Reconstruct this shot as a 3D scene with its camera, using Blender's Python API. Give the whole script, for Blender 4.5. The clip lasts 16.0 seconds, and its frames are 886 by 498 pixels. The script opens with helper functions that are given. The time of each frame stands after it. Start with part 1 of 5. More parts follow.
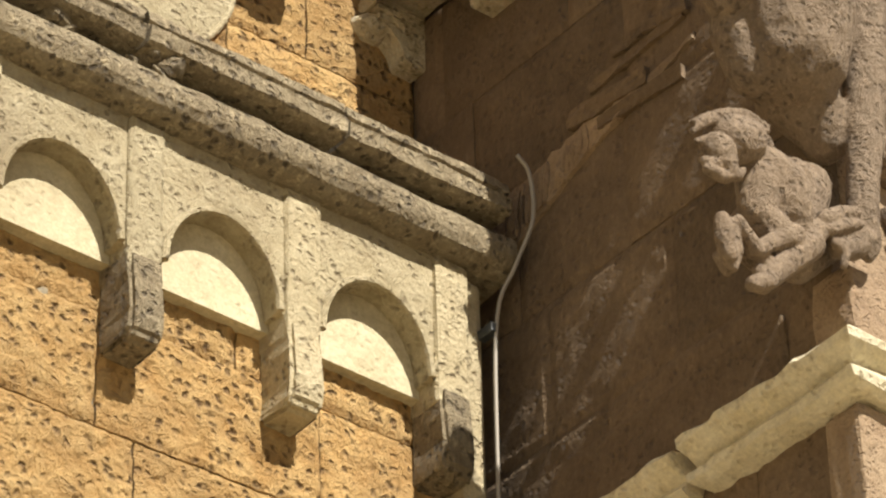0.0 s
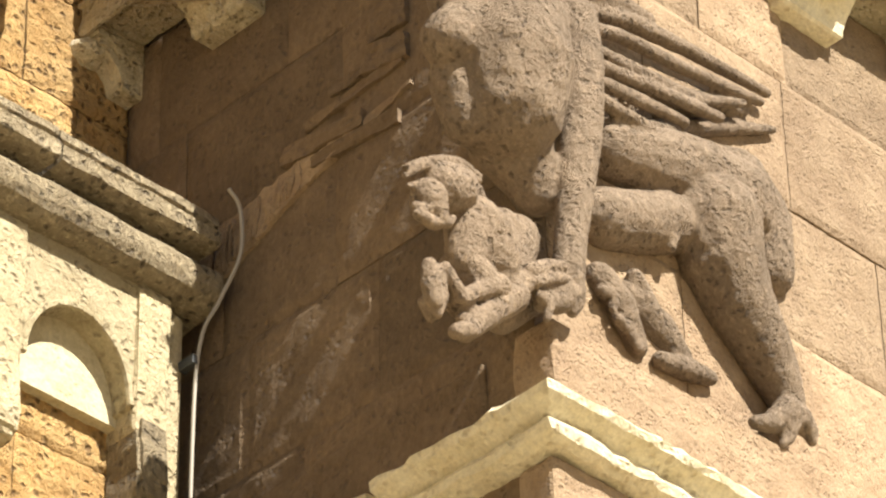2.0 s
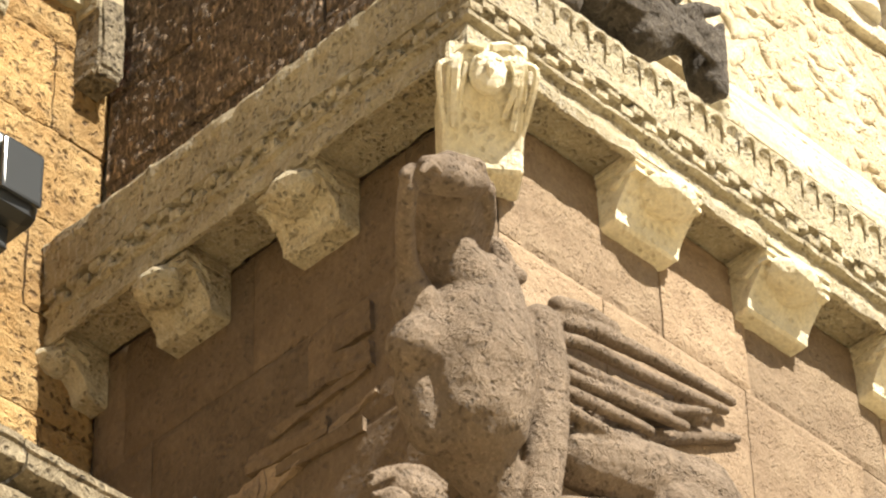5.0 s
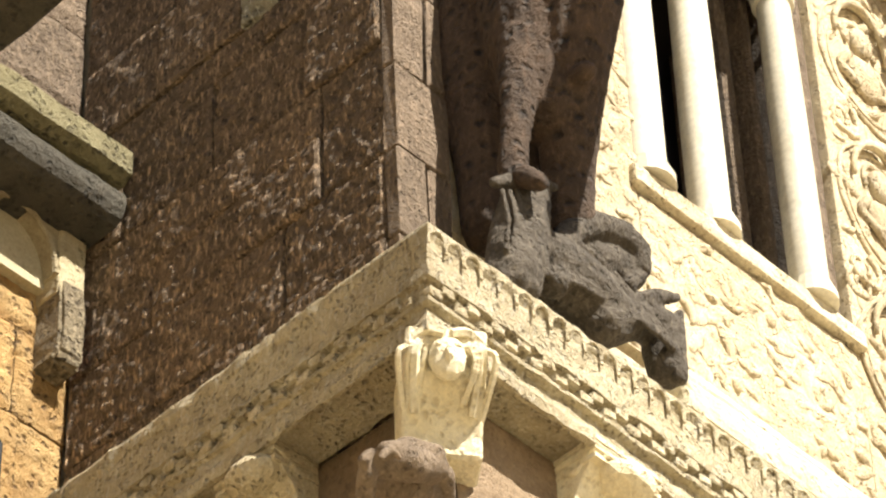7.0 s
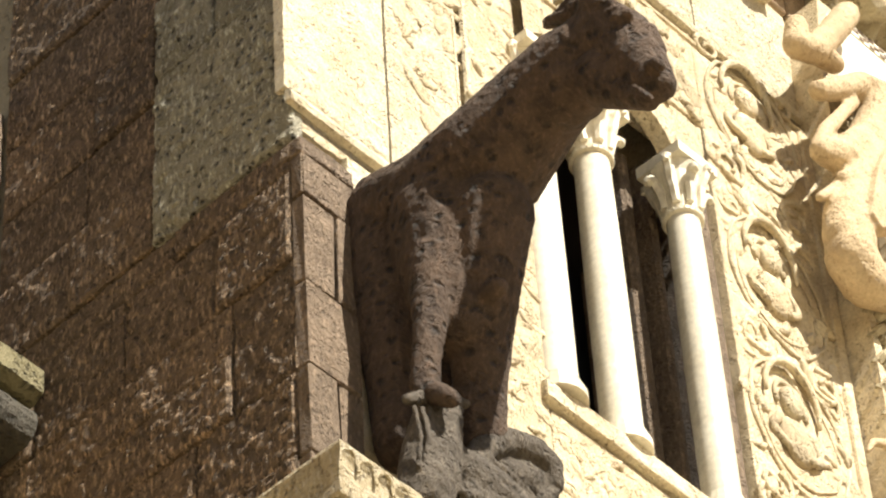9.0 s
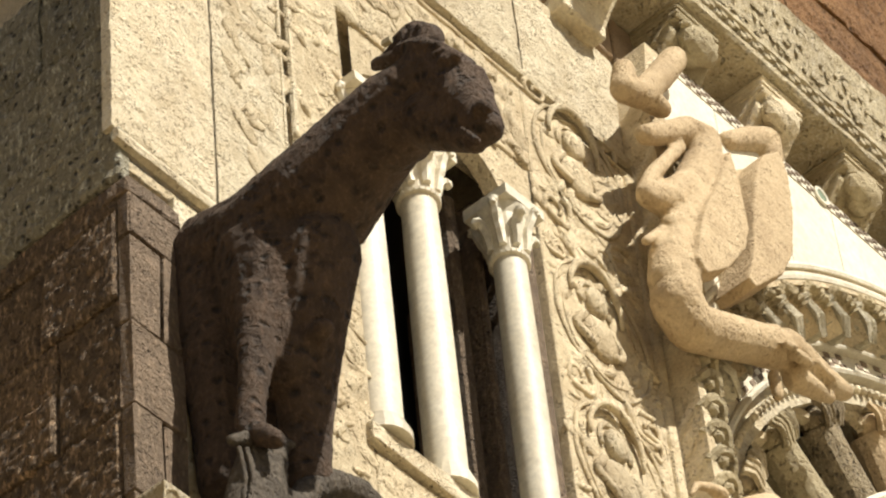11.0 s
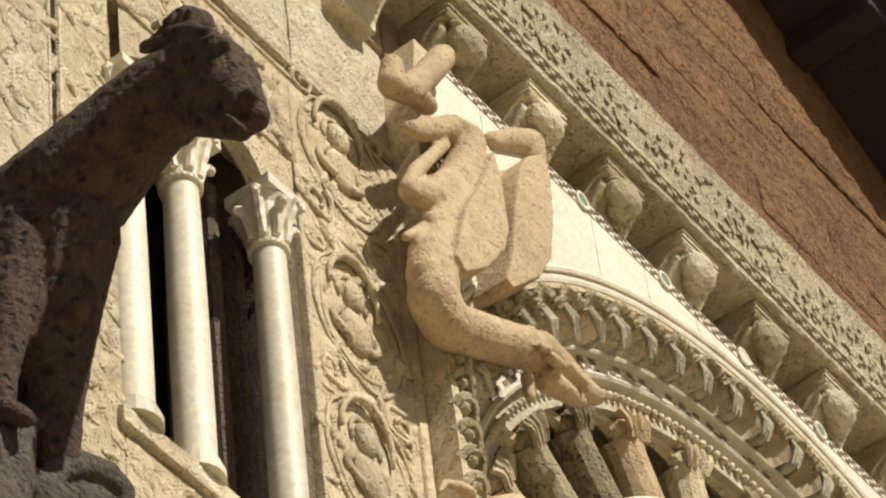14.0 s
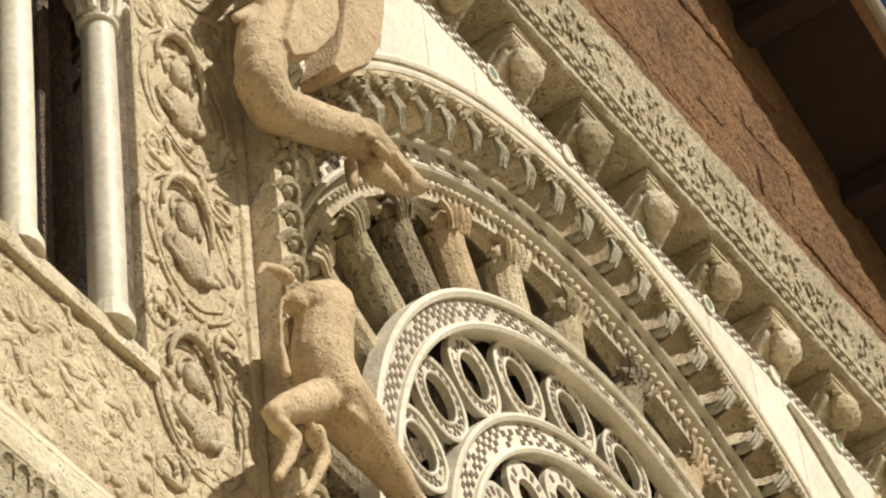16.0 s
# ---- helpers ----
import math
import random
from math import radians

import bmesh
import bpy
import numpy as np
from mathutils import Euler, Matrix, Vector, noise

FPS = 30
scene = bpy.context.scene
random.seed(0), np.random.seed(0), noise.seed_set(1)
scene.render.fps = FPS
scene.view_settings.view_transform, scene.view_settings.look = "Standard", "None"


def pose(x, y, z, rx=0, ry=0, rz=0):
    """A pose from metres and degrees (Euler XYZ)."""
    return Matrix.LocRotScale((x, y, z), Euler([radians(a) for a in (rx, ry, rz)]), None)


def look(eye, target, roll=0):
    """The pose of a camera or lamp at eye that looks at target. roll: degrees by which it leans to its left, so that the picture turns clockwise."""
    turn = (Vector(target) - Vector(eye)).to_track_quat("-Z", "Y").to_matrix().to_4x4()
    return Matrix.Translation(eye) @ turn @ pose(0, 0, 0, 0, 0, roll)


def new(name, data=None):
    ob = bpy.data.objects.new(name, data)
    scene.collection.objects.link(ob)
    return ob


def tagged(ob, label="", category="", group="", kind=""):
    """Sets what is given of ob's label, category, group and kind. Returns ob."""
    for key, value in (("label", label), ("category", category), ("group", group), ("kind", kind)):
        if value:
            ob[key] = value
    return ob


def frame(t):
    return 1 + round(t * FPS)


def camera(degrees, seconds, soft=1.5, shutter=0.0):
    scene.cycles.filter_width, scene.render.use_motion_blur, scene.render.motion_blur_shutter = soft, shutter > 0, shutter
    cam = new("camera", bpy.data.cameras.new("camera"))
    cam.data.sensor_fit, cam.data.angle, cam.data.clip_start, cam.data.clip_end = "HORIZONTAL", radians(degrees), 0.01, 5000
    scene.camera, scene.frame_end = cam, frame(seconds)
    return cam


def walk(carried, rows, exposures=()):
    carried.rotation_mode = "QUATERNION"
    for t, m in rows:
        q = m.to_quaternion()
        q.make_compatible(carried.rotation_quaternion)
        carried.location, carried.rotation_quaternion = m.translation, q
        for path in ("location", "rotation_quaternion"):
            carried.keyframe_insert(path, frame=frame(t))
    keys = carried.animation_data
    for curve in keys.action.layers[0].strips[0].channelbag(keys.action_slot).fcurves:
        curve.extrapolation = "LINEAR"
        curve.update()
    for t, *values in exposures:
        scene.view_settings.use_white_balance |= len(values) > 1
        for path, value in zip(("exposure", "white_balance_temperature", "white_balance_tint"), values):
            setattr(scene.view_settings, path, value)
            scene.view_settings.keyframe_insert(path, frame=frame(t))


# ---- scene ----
# ---- the camera: one standing point in front of the church, turning ----
cam = camera(12.781, 16.0, soft=2.2)
EYE = (-5.756, -5.556, 1.6)
# seconds, azimuth from the facade's inward normal, elevation, roll
TURNS = [
    (0, 39.982, 36.422, -1.596),
    (0.5, 41.109, 36.574, -1.201),
    (1, 42.215, 37.053, -0.602),
    (1.5, 43.626, 37.230, -0.783),
    (2, 45.281, 36.866, -1.275),
    (2.5, 46.184, 36.826, -1.818),
    (3, 46.438, 37.195, -1.833),
    (3.2, 46.411, 37.456, -2.044),
    (5.3, 46.045, 42.011, -1.760),
    (5.5, 46.084, 42.446, -1.843),
    (6, 46.520, 43.413, -2.280),
    (6.5, 46.797, 44.476, -2.545),
    (7, 47.089, 45.433, -2.278),
    (7.5, 47.270, 46.308, -2.502),
    (8, 47.685, 47.373, -3.284),
    (8.2, 48.041, 47.671, -3.400),
    (10.3, 51.381, 48.900, -5.808),
    (10.5, 51.940, 48.840, -6.073),
    (11, 53.080, 48.865, -6.479),
    (11.5, 54.225, 48.711, -7.035),
    (12, 54.696, 48.729, -7.096),
    (12.5, 54.901, 48.918, -7.119),
    (13, 55.630, 48.864, -7.199),
    (13.5, 56.651, 48.567, -7.160),
    (14, 58.278, 48.322, -7.649),
    (14.5, 59.026, 47.844, -7.655),
    (15, 59.960, 47.235, -7.540),
    (15.5, 60.753, 46.054, -7.368),
    (16, 61.368, 44.936, -7.192),
]
EXPOSURES = [(0.0, 0.67), (0.5, 0.82), (1.0, 1.12), (1.5, 1.24), (2.2, 1.17), (3.0, 1.09), (5.5, 1.12), (8.0, 1.2), (10.5, 0.63), (11.5, 0.27), (13.0, 0.21), (14.0, 0.07), (14.7, -0.05), (16.0, 0.12)]
walk(cam, [(t, pose(*EYE, 90 + up, 0, -az) @ pose(0, 0, 0, 0, 0, roll)) for t, az, up, roll in TURNS], EXPOSURES)

# ---- world and sun ----
SUN_TO = Vector((-0.03, -1.0, 1.02)).normalized()
world = bpy.data.worlds.new("sky")
scene.world = world
world.use_nodes = True
wn = world.node_tree
sky = wn.nodes.new("ShaderNodeTexSky")
sky.sky_type = "NISHITA"
sky.sun_disc = False
sky.sun_elevation = math.asin(SUN_TO.z)
sky.sun_rotation = math.atan2(SUN_TO.x, SUN_TO.y)
wn.links.new(sky.outputs[0], wn.nodes["Background"].inputs[0])
wn.nodes["Background"].inputs[1].default_value = 0.03
sun_data = bpy.data.lights.new("sun", "SUN")
sun_data.energy, sun_data.angle, sun_data.color = 5.0, radians(0.5), (1.0, 0.92, 0.78)
sun = new("sun", sun_data)
sun.matrix_world = look(SUN_TO * 60, (0, 0, 0))

# ---- materials ----
def stone(name, base, alt, dark, grain=1.0, pits=0.35, bump=0.5, pit_scale=38.0, rough=0.85, vary=0.15, stain=0.3, depth=0.013, fleck=0.0):
    """Weathered stone: large stains, fine grain, small holes, each piece a little lighter or darker."""
    m = bpy.data.materials.new(name)
    m.use_nodes = True
    nt = m.node_tree
    N, K = nt.nodes.new, nt.links.new
    bsdf = nt.nodes["Principled BSDF"]
    bsdf.inputs["Roughness"].default_value = rough
    geo = N("ShaderNodeNewGeometry")

    def noise_tex(scale, detail, rough_=0.6):
        n = N("ShaderNodeTexNoise")
        n.inputs["Scale"].default_value, n.inputs["Detail"].default_value, n.inputs["Roughness"].default_value = scale, detail, rough_
        K(geo.outputs["Position"], n.inputs["Vector"])
        return n

    def ramp(src, a, b):
        r = N("ShaderNodeMapRange")
        r.inputs[1].default_value, r.inputs[2].default_value = a, b
        K(src, r.inputs[0])
        return r.outputs[0]

    def mix(f, a, b, blend="MIX"):
        x = N("ShaderNodeMix")
        x.data_type, x.blend_type = "RGBA", blend
        for s, v in ((x.inputs[0], f), (x.inputs[6], a), (x.inputs[7], b)):
            if hasattr(v, "links"):
                K(v, s)
            else:
                s.default_value = v if isinstance(v, float) else (*v, 1)
        return x.outputs[2]

    big = noise_tex(1.7, 5)
    mid = noise_tex(9 * grain, 6, 0.65)
    fine = noise_tex(70 * grain, 5, 0.7)
    vor = N("ShaderNodeTexVoronoi")
    vor.inputs["Scale"].default_value = pit_scale
    warp = N("ShaderNodeVectorMath")
    warp.operation = "MULTIPLY_ADD"
    K(mid.outputs["Color"], warp.inputs[0])
    warp.inputs[1].default_value = (0.06, 0.06, 0.06)
    K(geo.outputs["Position"], warp.inputs[2])
    K(warp.outputs[0], vor.inputs["Vector"])
    hole_near = ramp(vor.outputs["Distance"], 0.42, 0.12)
    where = ramp(noise_tex(11 * grain, 3).outputs[0], 0.40, 0.56)
    hole = N("ShaderNodeMath")
    hole.operation = "MULTIPLY"
    K(hole_near, hole.inputs[0])
    K(where, hole.inputs[1])
    c = mix(ramp(mid.outputs[0], 0.35, 0.68), base, alt)
    st = N("ShaderNodeMath")
    st.operation = "MULTIPLY"
    K(ramp(big.outputs[0], 0.45, 0.75), st.inputs[0])
    st.inputs[1].default_value = stain
    c = mix(st.outputs[0], c, dark)
    pf = N("ShaderNodeMath")
    pf.operation = "MULTIPLY"
    K(hole.outputs[0], pf.inputs[0])
    pf.inputs[1].default_value = pits
    c = mix(pf.outputs[0], c, dark)
    if fleck:  # short pale streaks in the grain, brightened to paint light caught by bumps
        st_map = N("ShaderNodeVectorMath")
        st_map.operation = "MULTIPLY"
        K(geo.outputs["Position"], st_map.inputs[0])
        st_map.inputs[1].default_value = (1.0, 1.0, 0.38)
        streak = N("ShaderNodeTexNoise")
        streak.inputs["Scale"].default_value, streak.inputs["Detail"].default_value, streak.inputs["Roughness"].default_value = 62, 3, 0.6
        K(st_map.outputs[0], streak.inputs["Vector"])
        sf = N("ShaderNodeMath")
        sf.operation = "MULTIPLY"
        K(ramp(streak.outputs[0], 0.52, 0.72), sf.inputs[0])
        sf.inputs[1].default_value = fleck
        c = mix(sf.outputs[0], c, tuple(min(1.0, 2.1 * q) for q in alt))
    info = N("ShaderNodeObjectInfo")
    v = N("ShaderNodeMapRange")
    v.inputs[3].default_value, v.inputs[4].default_value = 1 - vary, 1 + vary
    K(info.outputs["Random"], v.inputs[0])
    fg = N("ShaderNodeMapRange")
    fg.inputs[1].default_value, fg.inputs[2].default_value, fg.inputs[3].default_value, fg.inputs[4].default_value = 0.3, 0.7, 0.82, 1.16
    K(fine.outputs[0], fg.inputs[0])
    vm = N("ShaderNodeMath")
    vm.operation = "MULTIPLY"
    K(v.outputs[0], vm.inputs[0])
    K(fg.outputs[0], vm.inputs[1])
    sc = N("ShaderNodeVectorMath")
    sc.operation = "SCALE"
    K(c, sc.inputs[0])
    K(vm.outputs[0], sc.inputs[3])
    K(sc.outputs[0], bsdf.inputs["Base Color"])
    fh = N("ShaderNodeMath")
    fh.operation = "MULTIPLY"
    K(fine.outputs[0], fh.inputs[0])
    fh.inputs[1].default_value = 0.55
    h = N("ShaderNodeMath")
    h.operation = "MULTIPLY_ADD"
    K(hole.outputs[0], h.inputs[0])
    h.inputs[1].default_value = -1.6 * pits
    K(fh.outputs[0], h.inputs[2])
    h2 = N("ShaderNodeMath")
    h2.operation = "MULTIPLY_ADD"
    K(mid.outputs[0], h2.inputs[0])
    h2.inputs[1].default_value = 2.0
    K(h.outputs[0], h2.inputs[2])
    b = N("ShaderNodeBump")
    b.inputs["Strength"].default_value, b.inputs["Distance"].default_value = bump, depth
    K(h2.outputs[0], b.inputs["Height"])
    K(b.outputs[0], bsdf.inputs["Normal"])
    return m


PALE = stone("pale_limestone", (0.64, 0.55, 0.385), (0.79, 0.72, 0.555), (0.30, 0.20, 0.10), grain=1.1, pits=0.5, bump=0.9, stain=0.4, depth=0.018, pit_scale=60.0)
CARVED = stone("carved_limestone", (0.575, 0.475, 0.315), (0.73, 0.64, 0.46), (0.27, 0.175, 0.085), grain=1.2, pits=0.5, bump=0.9, stain=0.45, depth=0.016, pit_scale=60.0)
BEAMST = stone("lichened_limestone", (0.55, 0.465, 0.30), (0.71, 0.63, 0.45), (0.19, 0.13, 0.07), grain=1.5, pits=0.6, bump=0.9, pit_scale=52, stain=0.45, depth=0.022, fleck=0.3)
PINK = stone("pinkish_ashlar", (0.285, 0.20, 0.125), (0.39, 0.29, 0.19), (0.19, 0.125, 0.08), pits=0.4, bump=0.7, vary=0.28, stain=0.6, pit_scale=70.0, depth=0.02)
# brown ashlar of the side wall, darkened so its colour carries the shade
SHADE = stone("shade_toned_brown_ashlar", (0.14, 0.095, 0.056), (0.20, 0.14, 0.086), (0.085, 0.058, 0.037), grain=0.7, pits=0.4, bump=0.6, vary=0.18, stain=0.6, depth=0.02, fleck=0.15)
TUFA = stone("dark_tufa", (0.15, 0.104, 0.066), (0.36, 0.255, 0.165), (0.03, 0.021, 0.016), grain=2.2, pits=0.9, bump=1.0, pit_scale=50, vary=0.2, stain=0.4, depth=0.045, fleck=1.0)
PIER = stone("brown_tufa", (0.14, 0.10, 0.068), (0.21, 0.155, 0.108), (0.06, 0.042, 0.03), pits=0.5, bump=0.8, depth=0.03, pit_scale=60.0, fleck=0.5)
GREYBL = stone("grey_porous_block", (0.36, 0.33, 0.245), (0.58, 0.54, 0.41), (0.05, 0.045, 0.04), grain=1.6, pits=1.0, bump=1.0, pit_scale=30, depth=0.05, fleck=0.8)
YELLOW = stone("yellow_tufa", (0.52, 0.31, 0.11), (0.66, 0.45, 0.20), (0.14, 0.07, 0.025), grain=1.2, pits=0.85, bump=1.0, pit_scale=36, vary=0.12, stain=0.5, depth=0.03)
GREYST = stone("grey_weathered_moulding", (0.27, 0.215, 0.135), (0.38, 0.315, 0.21), (0.09, 0.065, 0.042), grain=1.5, pits=0.8, bump=1.0, pit_scale=40, depth=0.025, fleck=0.4)
LIMEW = stone("pale_arcade_stone", (0.43, 0.36, 0.225), (0.55, 0.48, 0.325), (0.19, 0.135, 0.075), grain=1.3, pits=0.55, bump=0.85, stain=0.6, depth=0.018)
PLASTER = stone("pale_plaster", (0.50, 0.44, 0.29), (0.60, 0.54, 0.38), (0.32, 0.25, 0.15), pits=0.35, bump=0.4, stain=0.5)
WHITEST = stone("white_worn_limestone", (0.74, 0.66, 0.46), (0.85, 0.79, 0.62), (0.42, 0.32, 0.16), pits=0.4, bump=0.7, depth=0.02)
MARBLE = stone("column_marble", (0.66, 0.61, 0.49), (0.76, 0.72, 0.61), (0.52, 0.42, 0.28), grain=0.5, pits=0.1, bump=0.1, rough=0.55, stain=0.25)
RINGST = stone("worn_marble_ring", (0.67, 0.62, 0.50), (0.79, 0.75, 0.63), (0.44, 0.37, 0.26), grain=1.2, pits=0.35, bump=0.5, rough=0.7, stain=0.5, depth=0.012, pit_scale=70.0)
# upper aisle cornice: olive stone, darkened because it stands in shade
OLIVESHADE = stone("olive_shade_cornice_stone", (0.19, 0.165, 0.085), (0.28, 0.25, 0.14), (0.07, 0.06, 0.035), grain=1.4, pits=0.7, bump=0.9, depth=0.025)
# shade of the upper roll and eave slab, put into their colour
SHADEROLL = stone("shade_toned_weathered_roll", (0.075, 0.068, 0.052), (0.12, 0.105, 0.08), (0.03, 0.026, 0.02), grain=1.4, pits=0.7, bump=0.9, depth=0.025)
GREYLEAF = stone("grey_leaf_stone", (0.45, 0.41, 0.31), (0.60, 0.56, 0.44), (0.20, 0.17, 0.12), grain=1.6, pits=0.5, bump=0.8, depth=0.015)
PANEL = stone("white_marble_panel", (0.74, 0.70, 0.58), (0.82, 0.79, 0.68), (0.60, 0.52, 0.38), grain=0.5, pits=0.1, bump=0.12, rough=0.5, vary=0.06)
TESSERA = stone("dark_tesserae", (0.15, 0.115, 0.085), (0.24, 0.18, 0.13), (0.07, 0.05, 0.04), pits=0.2, bump=0.3)
OXST = stone("black_peperino", (0.042, 0.025, 0.016), (0.098, 0.062, 0.040), (0.012, 0.008, 0.006), grain=1.2, pits=1.0, bump=0.9, pit_scale=22, stain=0.3, depth=0.03, fleck=0.35)
LEAFST = stone("dark_grey_carving", (0.072, 0.058, 0.044), (0.135, 0.112, 0.088), (0.02, 0.016, 0.012), grain=1.4, pits=0.6, bump=0.9, depth=0.02, fleck=0.4)
GRIFST = stone("brown_grey_statue_stone", (0.185, 0.135, 0.092), (0.265, 0.20, 0.142), (0.075, 0.053, 0.036), grain=1.6, pits=0.6, bump=0.8, pit_scale=50, stain=0.65, depth=0.02, fleck=0.25)
DRAGST = stone("honey_statue_stone", (0.50, 0.38, 0.235), (0.62, 0.49, 0.315), (0.26, 0.17, 0.09), pits=0.5, bump=0.7, pit_scale=55, stain=0.4)
RUST = stone("rust_brown_tufa", (0.245, 0.118, 0.042), (0.37, 0.20, 0.082), (0.07, 0.034, 0.015), grain=1.6, pits=1.0, bump=1.0, pit_scale=46, vary=0.14, stain=0.5, depth=0.03)
BRICKM = stone("red_brick", (0.33, 0.14, 0.075), (0.40, 0.19, 0.10), (0.15, 0.07, 0.04), pits=0.4, bump=0.5)
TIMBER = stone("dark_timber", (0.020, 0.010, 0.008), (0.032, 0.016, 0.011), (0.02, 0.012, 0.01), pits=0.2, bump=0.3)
TILE = stone("roof_tile", (0.30, 0.15, 0.09), (0.38, 0.22, 0.14), (0.14, 0.08, 0.06), pits=0.3, bump=0.4)
MORTAR = stone("grey_mortar", (0.30, 0.26, 0.19), (0.38, 0.33, 0.24), (0.15, 0.12, 0.08), pits=0.6, bump=0.8)
TURF = stone("dry_ground", (0.31, 0.245, 0.145), (0.40, 0.33, 0.20), (0.20, 0.16, 0.09), grain=0.3, bump=0.5)


def plain(name, colour, rough=0.5, metal=0.0):
    m = bpy.data.materials.new(name)
    m.use_nodes = True
    b = m.node_tree.nodes["Principled BSDF"]
    b.inputs["Base Color"].default_value = (*colour, 1)
    b.inputs["Roughness"].default_value, b.inputs["Metallic"].default_value = rough, metal
    return m


CABLE = plain("grey_cable", (0.34, 0.31, 0.27), 0.5)
LAMPM = plain("dark_lamp_housing", (0.06, 0.065, 0.07), 0.35, 0.3)
LAMPGL = plain("lamp_glass", (0.06, 0.065, 0.07), 0.15)
REDM = plain("red_marker", (0.55, 0.12, 0.06), 0.6)
GREEN = plain("green_porphyry", (0.17, 0.23, 0.16), 0.6)
# near-black colour in place of the darkness inside the openings
UNLIT = plain("black_unlit_interior", (0.01, 0.01, 0.01), 0.4)

# ---- mesh helpers ----
RNG = random.Random(7)


def mesh_ob(name, bm, mat, parent=None, smooth=False):
    me = bpy.data.meshes.new(name)
    bm.to_mesh(me)
    bm.free()
    me.materials.append(mat)
    if smooth:
        for p in me.polygons:
            p.use_smooth = True
    ob = new(name, me)
    ob.parent = parent
    return ob


def part(name, bm, mat, parent, label="", smooth=False):
    return tagged(mesh_ob(name, bm, mat, parent, smooth), label)


def thing(name, label, category, at=(0, 0, 0), group="", kind=""):
    ob = new(name)
    ob.empty_display_size = 0.05
    return tagged(ob, label, category, group, kind)


def add_box(bm, x0, x1, y0, y1, z0, z1, m=None):
    vs = [bm.verts.new((x, y, z)) for x in (x0, x1) for y in (y0, y1) for z in (z0, z1)]
    for f in ((0, 1, 3, 2), (4, 6, 7, 5), (0, 4, 5, 1), (2, 3, 7, 6), (0, 2, 6, 4), (1, 5, 7, 3)):
        bm.faces.new([vs[i] for i in f])
    if m is not None:
        for v in vs:
            v.co = m @ v.co
    return vs


def box(x0, x1, y0, y1, z0, z1, bevel=0.0, seg=1):
    bm = bmesh.new()
    add_box(bm, x0, x1, y0, y1, z0, z1)
    if bevel:
        bmesh.ops.bevel(bm, geom=list(bm.edges), offset=bevel, segments=seg, affect="EDGES", profile=0.6)
    bmesh.ops.recalc_face_normals(bm, faces=bm.faces)
    return bm


def worn(x0, x1, y0, y1, z0, z1, bevel=0.012, wob=0.006, cuts=0):
    """A worn block: chamfered, its corners a little out of true."""
    bm = box(x0, x1, y0, y1, z0, z1, bevel, 2)
    if cuts:
        bmesh.ops.subdivide_edges(bm, edges=[e for e in bm.edges if e.calc_length() > 0.08], cuts=cuts, use_grid_fill=True)
    for v in bm.verts:
        v.co += Vector((RNG.uniform(-1, 1), RNG.uniform(-1, 1), RNG.uniform(-1, 1))) * wob
    return bm


def tube(bm, pts, radii, seg=8, squash=None):
    """A rounded tube through pts; radii one number or one for each point. squash: scale across one direction."""
    pts = [Vector(p) for p in pts]
    n = len(pts)
    if not hasattr(radii, "__len__"):
        radii = [radii] * n
    rings, side = [], None
    for i, p in enumerate(pts):
        d = (pts[min(i + 1, n - 1)] - pts[max(i - 1, 0)]).normalized()
        if side is None:
            side = d.orthogonal().normalized()
        side = (side - d * side.dot(d)).normalized()
        up = d.cross(side)
        rings.append([bm.verts.new(p + (side * math.cos(a) + up * math.sin(a)) * radii[i]) for a in (2 * math.pi * k / seg for k in range(seg))])
    for a, b in zip(rings, rings[1:]):
        for k in range(seg):
            bm.faces.new((a[k], a[(k + 1) % seg], b[(k + 1) % seg], b[k]))
    bm.faces.new(rings[0][::-1])
    bm.faces.new(rings[-1])


def curve_pts(pts, n=6):
    """A smooth line through pts (Catmull-Rom)."""
    P = [Vector(p) for p in pts]
    P = [2 * P[0] - P[1], *P, 2 * P[-1] - P[-2]]
    out = []
    for i in range(1, len(P) - 2):
        for k in range(n):
            t = k / n
            a, b, c, d = P[i - 1], P[i], P[i + 1], P[i + 2]
            out.append(0.5 * (2 * b + (c - a) * t + (2 * a - 5 * b + 4 * c - d) * t * t + (3 * b - a - 3 * c + d) * t ** 3))
    return out + [P[-2]]


UNIT = {}


def ball(bm, c, r, sub=2, rot=None):
    """An ellipsoid; r one number or three."""
    if sub not in UNIT:
        tmp = bmesh.new()
        bmesh.ops.create_icosphere(tmp, subdivisions=sub, radius=1)
        tmp.verts.index_update()
        UNIT[sub] = ([v.co.copy() for v in tmp.verts], [[v.index for v in f.verts] for f in tmp.faces])
        tmp.free()
    r = (r, r, r) if not hasattr(r, "__len__") else r
    m = Matrix.Translation(c) @ (rot or Matrix()) @ Matrix.Diagonal((*r, 1))
    co, faces = UNIT[sub]
    vs = [bm.verts.new(m @ v) for v in co]
    for f in faces:
        bm.faces.new([vs[k] for k in f])


def limb(bm, pts):
    """A fleshy limb: balls at the joints (x, y, z, radius) and tapering rounds between."""
    for x, y, z, r in pts:
        ball(bm, (x, y, z), r)
    for a, b in zip(pts, pts[1:]):
        if (Vector(a[:3]) - Vector(b[:3])).length > 0.01:
            A, B = Vector(a[:3]), Vector(b[:3])
            tube(bm, [A.lerp(B, t) for t in (0, 0.33, 0.67, 1)], [a[3] + (b[3] - a[3]) * t for t in (0, 0.33, 0.67, 1)], 14)


CLOUD = {}


